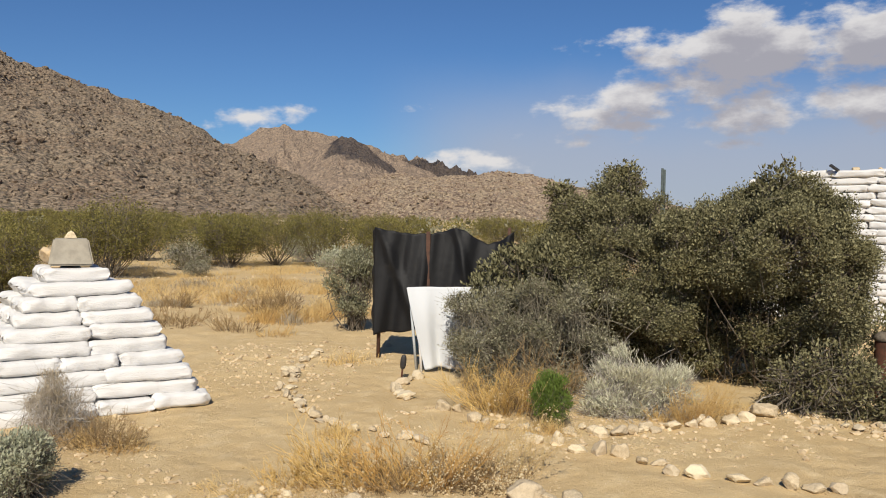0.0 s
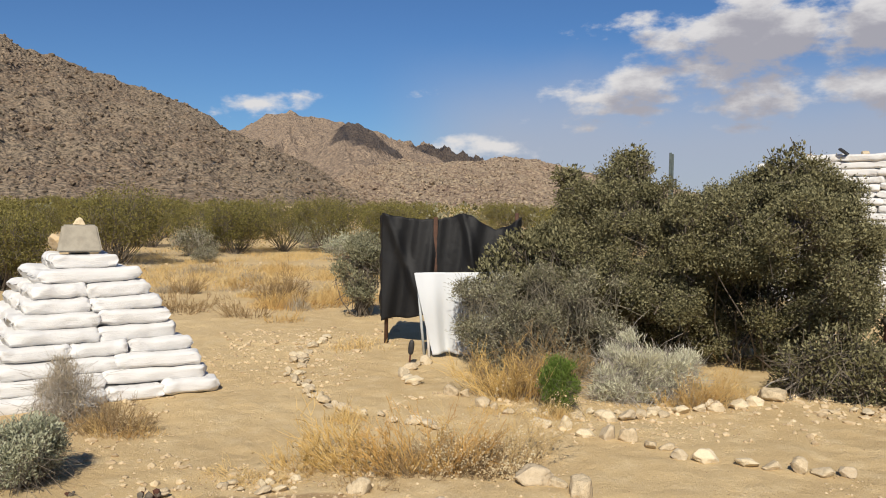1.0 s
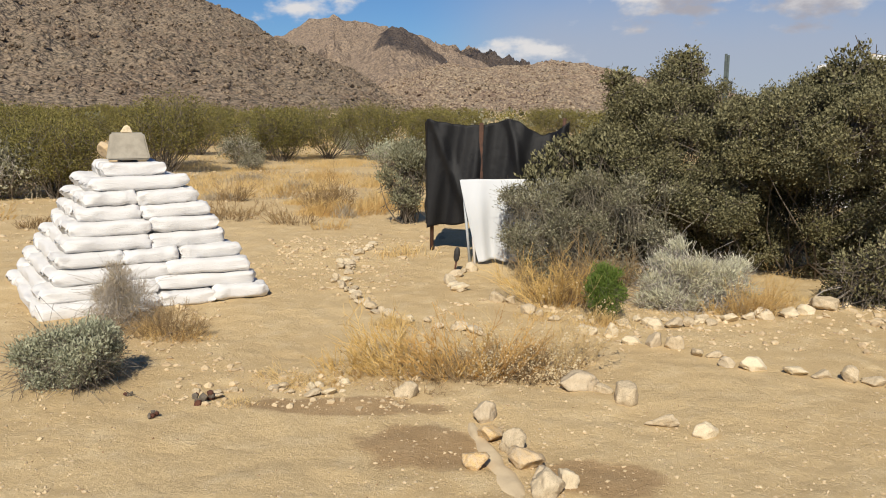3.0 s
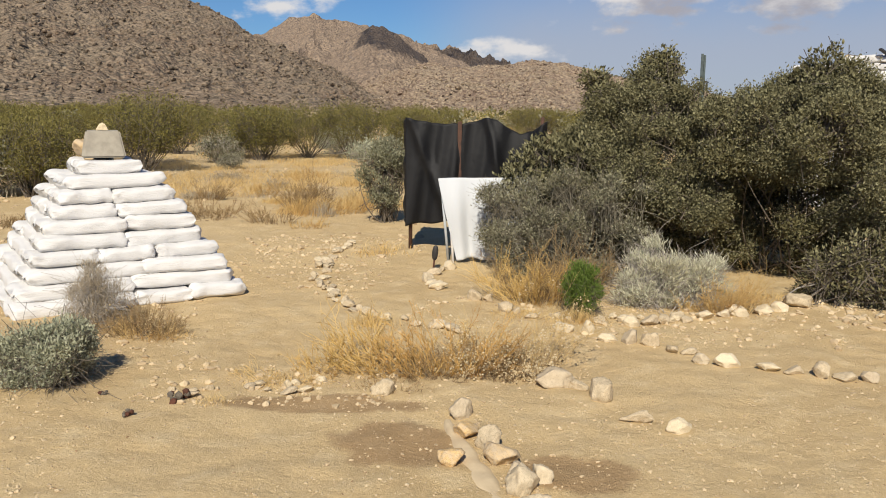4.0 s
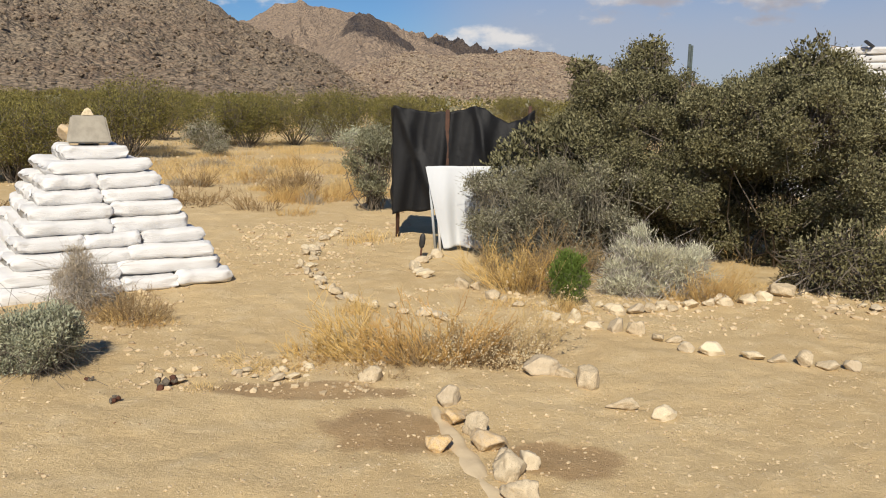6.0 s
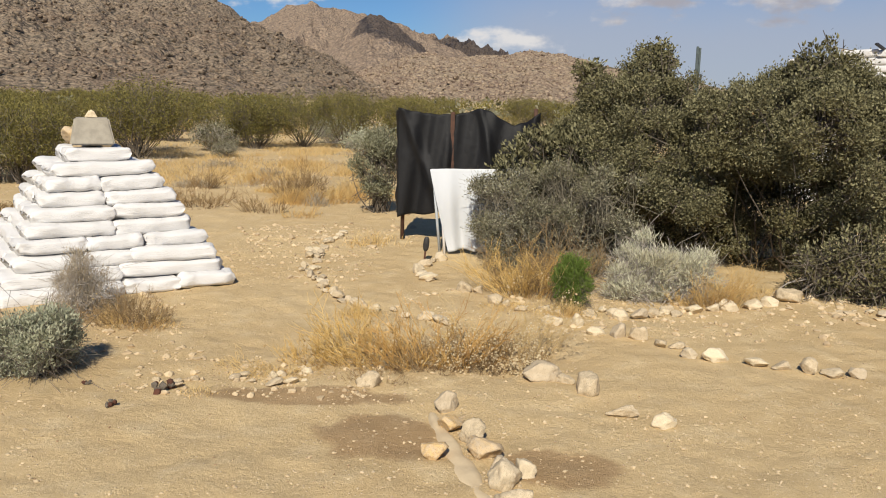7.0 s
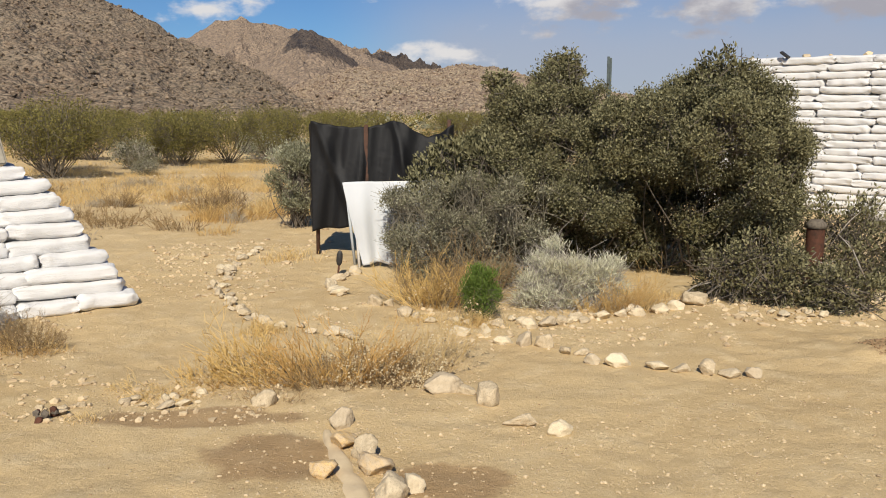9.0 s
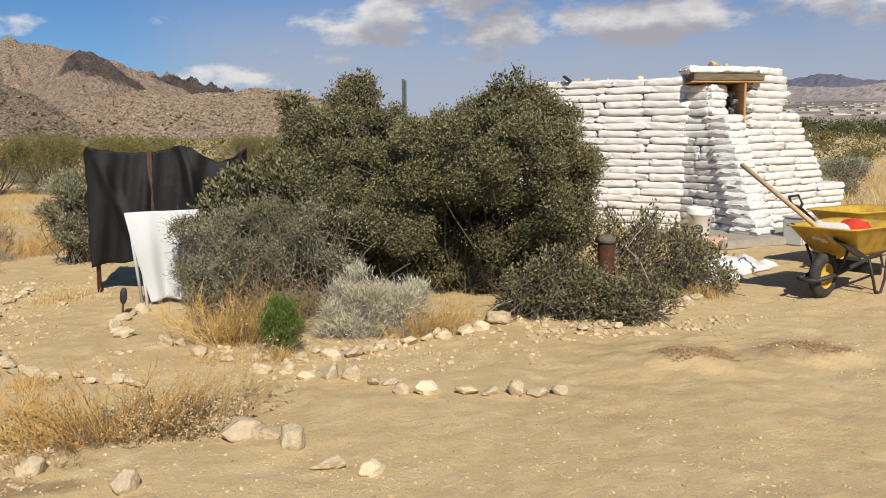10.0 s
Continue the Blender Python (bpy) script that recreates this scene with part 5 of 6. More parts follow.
twig_weed(-2.62, 12.1, 0.34, 0.3, 260, 0.34, BROWN_WEED, "dark brown dry weed on the open plain", 240, 0.6, 0.003, 4)
twig_weed(-2.3, 11.6, 0.6, 0.3, 200, 0.2, STRAW_RED, "golden dry weed on the open plain", 241, 0.9, 0.003, 4)
plain_rng = random.Random(9)
for k in range(26):
    x, y = plain_rng.uniform(-6.8, -1.5), plain_rng.uniform(9.6, 18.5)
    r = plain_rng.uniform(0.14, 0.45)
    twig_weed(x, y, r, r * 0.8, 70, plain_rng.uniform(0.08, 0.26), (BROWN_WEED, STRAW_RED, PALE_TWIG, BROWN_WEED)[k % 4], "low tuft of dry weed on the open plain", 260 + k, 0.9, 0.0034, 4)
grass_clump("dry_grass", -1.25, 3.93, 0.10, 0.07, 90, 0.07, STRAW, "tiny green-tinged weed", 46, 1.0, 0.0016)


def grass_field(name, seed, n, x0, x1, y0, y1, height, mat, label, cover=0.05, width=0.004):
    rng = np.random.default_rng(seed)
    k = n // 14
    cx, cy = rng.uniform(x0, x1, k * 3), y0 + (y1 - y0) * rng.random(k * 3) ** 1.3
    keep = (fbm(cx * 0.35, cy * 0.35, 4, seed) > cover) & ~((cx > -0.9) & (cx < 4.5) & (cy < 10.5))
    cx, cy = cx[keep][:k], cy[keep][:k]
    i = np.repeat(np.arange(len(cx)), 14)
    px, py = cx[i] + rng.normal(0, 0.09, len(i)), cy[i] + rng.normal(0, 0.09, len(i))
    pos = np.stack([px, py, ground_height(px, py) - 0.01], -1)
    h = height * (0.5 + rng.random(len(cx)))[i]
    v, f, _ = blades(pos, h, 0.8, width, rng)
    ob = mesh_object(name, v, f, mat)
    tagged(ob, label, "grass", "plain grass", "stuff")


grass_field("plain_grass", 51, 46000, -9, 5, 8.2, 26, 0.12, STRAW, "short yellow dry grass scattered over the plain", 0.10, 0.003)
grass_field("plain_grass", 52, 16000, -26, 26, 16, 60, 0.15, STRAW, "tall yellow dry grass further out on the plain", 0.08, 0.007)
grass_field("plain_grass", 55, 15000, -26, 16, 12, 50, 0.16, PALE_TWIG, "brown dead weeds spread over the plain", 0.0, 0.006)
grass_field("plain_grass", 54, 16000, 10, 34, 13, 48, 0.26, STRAW, "dry grass on the open ground beyond the house", 0.0, 0.006)
grass_field("plain_grass", 53, 16000, -9, 3, 8, 24, 0.08, PALE_TWIG, "grey dead weeds on the plain", 0.05, 0.003)


# ---- creosote and scrub on the plain ----
def scrub_kind(name, seed, height, width, clumps, per, leaf, mat, label, twig=BARK, bare=0.25):
    rng = np.random.default_rng(seed)
    blobs = [(0, 0, height * 0.66, width * 0.42, width * 0.42, height * 0.34)]
    for _ in range(6):
        a = rng.uniform(0, 2 * np.pi)
        blobs.append((math.cos(a) * width * 0.3, math.sin(a) * width * 0.3, height * rng.uniform(0.5, 0.75), width * 0.22, width * 0.22, height * rng.uniform(0.2, 0.3)))
    return shrub(name, blobs, clumps, per, leaf, mat, label, [(0, 0, 0), (0.08, 0.05, 0), (-0.07, 0.06, 0)], seed, stems=36, twig_mat=twig, spread_leaf=0.10, group="scrub on the plain",
                 twigs=500, upright=0.6, slim=0.5, twig_r=0.006, stem_r=0.014, inner=0.35, m=pose(0, 0, -60), lobe=width * 0.10, floor=height * 0.2, close=0.4, core_share=0.3)


CREOSOTE = [scrub_kind("creosote_bush", 70 + k, 1.45 + 0.2 * k, 1.7 + 0.25 * k, 800, 14, 0.045, LEAF_CREOSOTE, "olive-green creosote bush with bare grey lower stems") for k in range(3)]
GREYS = [scrub_kind("grey_scrub", 80 + k, 0.75, 1.2, 300, 12, 0.06, (LEAF_SAGE, LEAF_GREY)[k], "low grey desert scrub bush", DEADWOOD) for k in range(2)]


def plant(kind, x, y, size=1.0, turn=0.0, wide=1.0):
    z = float(ground_height(np.array([x]), np.array([y]))[0]) - 0.03
    ob = copy_thing(kind, pose(x, y, z, 0, 0, turn))
    ob.scale = (size * wide, size * wide, size)
    return ob


# bushes that stand out singly
for k, (kind, x, y, size) in enumerate(((CREOSOTE[1], -7.7, 18.4, 1.0), (CREOSOTE[2], -8.8, 20.5, 0.85), (CREOSOTE[0], -10.2, 18.5, 0.9), (CREOSOTE[1], -12.4, 20.0, 0.85),
                                        (CREOSOTE[0], -6.5, 23.3, 0.98), (CREOSOTE[2], -5.5, 25.0, 0.85), (CREOSOTE[2], -4.1, 24.8, 0.9), (CREOSOTE[1], -2.0, 23.0, 0.85),
                                        (CREOSOTE[2], -9.2, 15.6, 0.72), (CREOSOTE[0], -7.6, 13.6, 0.80), (CREOSOTE[1], -7.2, 12.8, 0.74), (CREOSOTE[2], -8.9, 13.8, 0.72), (GREYS[1], -8.0, 12.9, 1.1), (GREYS[0], -3.1, 21.5, 0.8),
                                        (GREYS[1], -7.2, 22.0, 0.9), (GREYS[0], -5.0, 27.0, 1.1), (CREOSOTE[0], -3.0, 29.0, 0.9), (GREYS[1], -6.2, 19.8, 0.5), (GREYS[0], -1.6, 16.5, 0.5),
                                        (GREYS[1], 17.8, 21.0, 1.0), (GREYS[0], 15.6, 19.5, 0.5), (CREOSOTE[1], 27, 31, 0.6), (GREYS[0], 23, 26.5, 0.8), (GREYS[1], 14.6, 17.2, 0.5), (GREYS[0], 19.5, 24.0, 0.8))):
    plant(kind, x, y, size, k * 67)
scrub_rng = random.Random(12)
made = 0
while made < 215:
    y = 24 + 76 * scrub_rng.random() ** 1.4
    x = y * scrub_rng.uniform(-0.7, 1.0)
    if (y < 30 and -0.24 < x / y < -0.10) or (x > 2 and y < 24) or (x / y > 0.55 and y < 48):
        continue
    kind = scrub_rng.choice(CREOSOTE + CREOSOTE + CREOSOTE + GREYS)
    plant(kind, x, y, scrub_rng.uniform(0.5, 0.92) * (0.7 if x / y > 0.5 else 1.0), scrub_rng.uniform(0, 360), scrub_rng.uniform(1.0, 1.5))
    made += 1
for kind in CREOSOTE + GREYS:
    for child in kind.children_recursive:
        bpy.data.objects.remove(child)
    bpy.data.objects.remove(kind)


def far_scrub(seed, n, r0, r1, label, mat=LEAF_CREOSOTE, a0=-0.75, a1=0.95, big=1.0):
    """Bushes too far off to tell apart, out to the foot of the slopes."""
    rng = np.random.default_rng(seed)
    az = rng.uniform(a0, a1, n)
    r = r0 + (r1 - r0) * rng.random(n) ** 1.4
    x, y = np.sin(az) * r, np.cos(az) * r
    size = (0.4 + 1.1 * rng.random(n) ** 1.6) * big
    k = np.repeat(np.arange(n), 80)
    d = unit(rng, len(k))
    d[:, 2] = np.abs(d[:, 2])
    pos = np.stack([x[k], y[k], ground_height(x[k], y[k])], -1) + d * size[k][:, None] * np.array([1.0, 1.0, 1.15]) * rng.uniform(0.5, 1.0, (len(k), 1))
    axis = d + unit(rng, len(k)) * 0.8
    axis /= np.linalg.norm(axis, axis=1)[:, None]
    s = size[k] * rng.uniform(0.10, 0.24, len(k))
    v, f = leaf_quads(pos, axis, s, s * 0.7, rng)
    tagged(mesh_object("far_scrub", v, f, mat), label, "scrub", "far scrub", "stuff")


far_scrub(61, 520, 60, 130, "olive creosote scrub across the plain")
far_scrub(64, 260, 40, 120, "grey desert scrub across the plain", LEAF_GREY)
far_scrub(65, 420, 26, 80, "low straw-coloured brush across the plain", STRAW_RED, -0.75, 0.95, 0.42)
LEAF_VALLEY = make_leaf("valley_tree_leaf", (0.055, 0.065, 0.03), (0.10, 0.105, 0.05), (0.075, 0.075, 0.04))
far_scrub(63, 900, 130, 430, "dark green trees in the valley", LEAF_VALLEY, 0.5, 0.98, 1.7)
far_scrub(62, 900, 110, 330, "distant olive scrub at the foot of the mountain")


def far_town(seed, n):
    """Houses of the town across the valley, too small to pick apart."""
    rng = np.random.default_rng(seed)
    az, r = rng.uniform(0.5, 0.98, n), 600 + 1500 * rng.random(n)
    x, y = np.sin(az) * r, np.cos(az) * r
    size = np.stack([rng.uniform(2, 8, n), rng.uniform(2, 4, n), rng.uniform(0.5, 1.1, n)], -1)
    cube = np.array([(i, j, k) for k in (0, 1) for j in (-1, 1) for i in (-1, 1)], dtype=float)
    cube[4:, 1] *= 0.6
    v = cube[None] * size[:, None] * np.array([1, 1, 2.0]) + np.stack([x, y, land(x, y) - 0.3], -1)[:, None]
    f = np.array([(0, 1, 5, 4), (1, 3, 7, 5), (3, 2, 6, 7), (2, 0, 4, 6), (4, 5, 7, 6)])
    f = (f[None] + (np.arange(n) * 8)[:, None, None]).reshape(-1, 4)
    tagged(mesh_object("far_town", v.reshape(-1, 3), f, HOUSE_PAINT), "pale houses of a distant town in the valley", "town", kind="stuff")


HOUSE_PAINT = make_leaf("pale_house_paint", (0.50, 0.46, 0.42), (0.22, 0.20, 0.185), (0.38, 0.34, 0.31), 0.01, 0.8)
far_town(66, 230)


# ---- stones ----
def stone_row(points, n, size, seed, label="pale weathered granite stone half sunk in sand", jitter=0.04, group="path edging stones"):
    rng = random.Random(seed)
    pts = [Vector(p) for p in points]
    lens = [(b - a).length for a, b in zip(pts, pts[1:])]
    total = sum(lens)
    for k in range(n):
        d = (k + 0.5 + rng.uniform(-0.3, 0.3)) / n * total
        i = 0
        while i < len(lens) - 1 and d > lens[i]:
            d -= lens[i]
            i += 1
        p = pts[i].lerp(pts[i + 1], min(1, d / lens[i]))
        dirn = pts[i + 1] - pts[i]
        s = size * rng.uniform(0.55, 1.35)
        stone(p.x + rng.uniform(-jitter, jitter), p.y + rng.uniform(-jitter, jitter), s * rng.uniform(1.0, 1.5), s * rng.uniform(0.7, 1.0), s * rng.uniform(0.5, 0.9),
              math.atan2(dirn.y, dirn.x) + rng.uniform(-0.5, 0.5), rng.choice((STONES, STONES, STONES, PALES)), rng.randrange(99), label, group)


# the edging of the bed before the shrubs, stone by stone: place, half length, half depth, half height, which stone
for k, (x, y, a, b, c, pool) in enumerate((
        (0.55, 5.46, 0.085, 0.06, 0.055, STONES), (0.715, 5.41, 0.052, 0.05, 0.075, PALES), (0.82, 5.25, 0.085, 0.05, 0.04, PALES), (0.945, 5.2, 0.065, 0.06, 0.075, STONES),
        (1.065, 5.17, 0.07, 0.06, 0.07, STONES), (1.17, 5.03, 0.04, 0.06, 0.05, STONES), (1.26, 5.01, 0.06, 0.05, 0.035, STONES), (1.30, 4.84, 0.06, 0.05, 0.045, PALES),
        (1.44, 4.81, 0.10, 0.06, 0.055, PALES), (1.63, 4.74, 0.09, 0.05, 0.04, PALES), (1.77, 4.68, 0.07, 0.05, 0.035, STONES), (1.90, 4.64, 0.062, 0.055, 0.065, STONES),
        (2.02, 4.61, 0.085, 0.05, 0.028, STONES), (2.14, 4.60, 0.055, 0.05, 0.04, STONES), (1.03, 5.66, 0.075, 0.06, 0.055, PALES), (1.16, 5.71, 0.085, 0.06, 0.06, STONES),
        (1.36, 5.86, 0.05, 0.04, 0.03, PALES), (1.43, 5.83, 0.06, 0.05, 0.03, STONES), (1.56, 5.92, 0.085, 0.06, 0.05, PALES), (1.72, 5.96, 0.06, 0.05, 0.05, STONES),
        (1.84, 6.02, 0.10, 0.06, 0.065, PALES), (2.02, 6.09, 0.09, 0.07, 0.06, PALES), (2.18, 6.19, 0.09, 0.06, 0.06, PALES), (2.36, 6.33, 0.12, 0.10, 0.115, STONES),
        (3.19, 6.42, 0.08, 0.07, 0.07, OCHRES), (0.42, 4.34, 0.135, 0.09, 0.085, STONES), (0.64, 4.17, 0.088, 0.08, 0.11, STONES), (0.54, 4.3, 0.06, 0.05, 0.04, STONES),
        (0.78, 3.87, 0.10, 0.045, 0.04, STONES), (0.94, 3.76, 0.075, 0.05, 0.05, PALES), (-0.45, 4.12, 0.085, 0.05, 0.065, STONES), (-0.96, 4.2, 0.03, 0.025, 0.03, PALES),
        (-0.80, 4.28, 0.04, 0.03, 0.03, PALES), (-0.37, 6.68, 0.11, 0.065, 0.06, PALES), (-0.44, 7.28, 0.10, 0.07, 0.05, STONES), (-0.30, 7.55, 0.07, 0.06, 0.07, PALES),
        (-0.05, 6.3, 0.07, 0.06, 0.075, STONES), (0.06, 6.28, 0.05, 0.05, 0.05, STONES), (0.18, 5.95, 0.075, 0.06, 0.06, STONES), (0.26, 5.9, 0.05, 0.04, 0.04, STONES))):
    stone(x, y, a, b, c, (k * 2.1) % 0.9 - 0.45, pool, k * 5 + 1)
# the stones beside the little mortar channel
for k, (x, y, a, b, c, pool, z) in enumerate(((-0.055, 3.84, 0.088, 0.075, 0.095, STONES, 0), (-0.02, 3.60, 0.095, 0.06, 0.065, OCHRES, 0.01), (0.085, 3.50, 0.085, 0.075, 0.085, STONES, 0), (0.13, 3.34, 0.125, 0.07, 0.075, OCHRES, 0.012),
                                          (-0.07, 3.30, 0.078, 0.06, 0.07, OCHRES, 0.01), (0.20, 3.22, 0.08, 0.06, 0.05, STONES, 0), (0.20, 3.07, 0.105, 0.085, 0.10, STONES, 0.01), (0.29, 3.16, 0.06, 0.06, 0.07, STONES, 0.0),
                                          (0.26, 2.86, 0.12, 0.09, 0.09, STONES, 0))):
    stone(x, y, a * 0.86, b * 0.92, c * 0.92, k * 0.7, pool, k * 3, "granite stone beside the mortar channel", "channel stones", z)
def mortar_strip():
    """A thin uneven bed of mortar, its rim sunk in the sand."""
    line = [Vector(q) for q in ((-0.11, 3.76), (-0.08, 3.62), (-0.02, 3.48), (0.02, 3.32), (0.08, 3.12), (0.15, 2.92), (0.24, 2.5))]
    half = (0.02, 0.045, 0.05, 0.055, 0.065, 0.075, 0.085)
    bm = bmesh.new()
    rows = []
    for i in range(61):
        t = i / 60 * 6
        k = min(int(t), 5)
        c, w = line[k].lerp(line[k + 1], t - k), half[k] + (half[k + 1] - half[k]) * (t - k)
        row = []
        for j in range(9):
            u = -1 + j / 4
            edge = w * (1 + 0.45 * noise.noise(Vector((c.y * 9, 3 * math.copysign(1, u), 0.4))))
            z = 0.02 * (1 - abs(u) ** 3) - 0.012 * abs(u) ** 3 + 0.008 * noise.noise(Vector((c.x * 9 + u, c.y * 11, 2)))
            row.append(bm.verts.new((c.x + u * edge, c.y, z)))
        rows.append(row)
    for p, q in zip(rows, rows[1:]):
        for j in range(8):
            bm.faces.new((p[j], q[j], q[j + 1], p[j + 1]))
    bmesh.ops.recalc_face_normals(bm, faces=bm.faces[:])
    tagged(part("mortar_channel", bm, MORTAR, smooth=True), "thin grey mortar strip along the stones", "path", kind="structure")


mortar_strip()

stone_row([(-0.1, 5.35), (-0.39, 5.55), (-0.63, 5.63), (-0.85, 5.85), (-1.01, 6.09), (-1.15, 6.35)], 24, 0.042, 3, jitter=0.07)
stone_row([(-1.15, 6.35), (-1.25, 6.58), (-1.36, 6.9), (-1.40, 7.16), (-1.48, 7.7), (-1.52, 8.18), (-1.5, 8.6), (-1.45, 9.0)], 44, 0.042, 4, jitter=0.07)
stone_row([(-0.36, 6.55), (-0.45, 7.0), (-0.45, 7.4), (-0.3, 7.7)], 9, 0.05, 5)
stone_row([(0.3, 5.85), (0.6, 5.7), (1.0, 5.75), (1.4, 5.95)], 12, 0.045, 6, jitter=0.1)
stone_row([(2.6, 6.1), (3.0, 6.05), (3.5, 6.15), (4.0, 6.6), (4.3, 6.7)], 26, 0.04, 7, jitter=0.09)
stone_row([(3.55, 6.35), (3.8, 6.5), (4.05, 6.65), (4.3, 6.78)], 14, 0.06, 8, jitter=0.06)
stone_row([(-1.5, 4.0), (-1.1, 4.15), (-0.7, 4.25)], 12, 0.03, 9, jitter=0.08)


def pebbles(name, seed, n, area, size, label, mat):
    rng = np.random.default_rng(seed)
    x, y = rng.uniform(area[0], area[1], n * 2), area[2] + (area[3] - area[2]) * rng.random(n * 2)
    keep = fbm(x * 0.9, y * 0.9, 4, seed) > -0.12
    x, y = x[keep][:n], y[keep][:n]
    s = size[0] + (size[1] - size[0]) * rng.random(len(x)) ** 4
    v, f = boulders(np.stack([x, y, ground_height(x, y) + s * 0.15], -1), s, rng, 0.6)
    tagged(mesh_object(name, v, f, mat), label, "pebbles", "loose pebbles", "stuff")


PEBBLE = make_leaf("pebble_mix", (0.60, 0.47, 0.295), (0.40, 0.30, 0.185), (0.66, 0.535, 0.355), 0.01, 0.9)
pebbles("pebbles", 91, 15000, (-3.6, 6.0, 2.5, 7.0), (0.0022, 0.011), "small pale pebbles loose on the sand", PEBBLE)
pebbles("pebbles", 92, 1900, (-2.4, -0.9, 4.4, 9.5), (0.004, 0.028), "pale rubble along the stone edging", PEBBLE)
pebbles("pebbles", 93, 2800, (-8, 4, 8, 20), (0.008, 0.05), "scattered stones on the plain", PEBBLE)
SOIL = make_leaf("dug_soil_clods", (0.34, 0.225, 0.125), (0.22, 0.145, 0.08), (0.44, 0.31, 0.18), 0.01, 0.95)
pebbles("soil_clods", 94, 900, (2.98, 3.48, 4.86, 5.2), (0.004, 0.014), "brown clods of freshly dug soil", SOIL)
pebbles("soil_clods", 98, 900, (3.68, 4.28, 4.8, 5.14), (0.004, 0.014), "brown gravelly soil dug beside the path", SOIL)
pebbles("soil_clods", 99, 1400, (-3.0, 5.5, 2.5, 5.6), (0.002, 0.007), "small dark crumbs of earth on the sand", SOIL)
pebbles("pebbles", 95, 800, (-0.5, 2.4, 5.2, 6.4), (0.005, 0.032), "chips of stone in the bed before the shrubs", PEBBLE)
pebbles("pebbles", 96, 420, (-1.7, -0.4, 3.9, 4.5), (0.004, 0.026), "pale chips round the dry weeds", PEBBLE)
pebbles("pebbles", 97, 600, (2.4, 4.4, 5.7, 6.6), (0.006, 0.038), "pale rubble at the foot of the great shrub", PEBBLE)


def clod(x, y, s, seed, label="dark crumbling lump of old bark"):
    root = thing("bark_clod", pose(x, y, 0, 0, 0, seed * 50), label, "debris", "bark debris")
    rng = random.Random(seed)
    for k in range(9):
        bm = bmesh.new()
        p = Vector((rng.uniform(-1, 1) * s, rng.uniform(-0.6, 0.6) * s, rng.uniform(0, 0.7) * s))
        bmesh.ops.create_icosphere(bm, subdivisions=1, radius=s * rng.uniform(0.25, 0.5))
        for v in bm.verts:
            v.co = v.co * rng.uniform(0.7, 1.25) + p
        part("bark_piece", bm, RUST if k % 2 else BARK, root)


clod(-1.44, 3.96, 0.055, 1)
clod(-1.60, 3.72, 0.03, 2)
clod(-1.85, 4.0, 0.02, 3)


# ---- things by the house ----
def build_board_scrap():
    scrap = part("board_scrap", box((0.15, 0.10, 0.03), (0, 0, 0), 0.004), BLACK_STEEL)
    scrap.matrix_world = Matrix.Translation((5.66, 12.86, 2.315)) @ Euler((0.15, 0.65, -0.6)).to_matrix().to_4x4()
    tagged(scrap, "dark scrap of board propped on the bag wall", "board")


build_board_scrap()



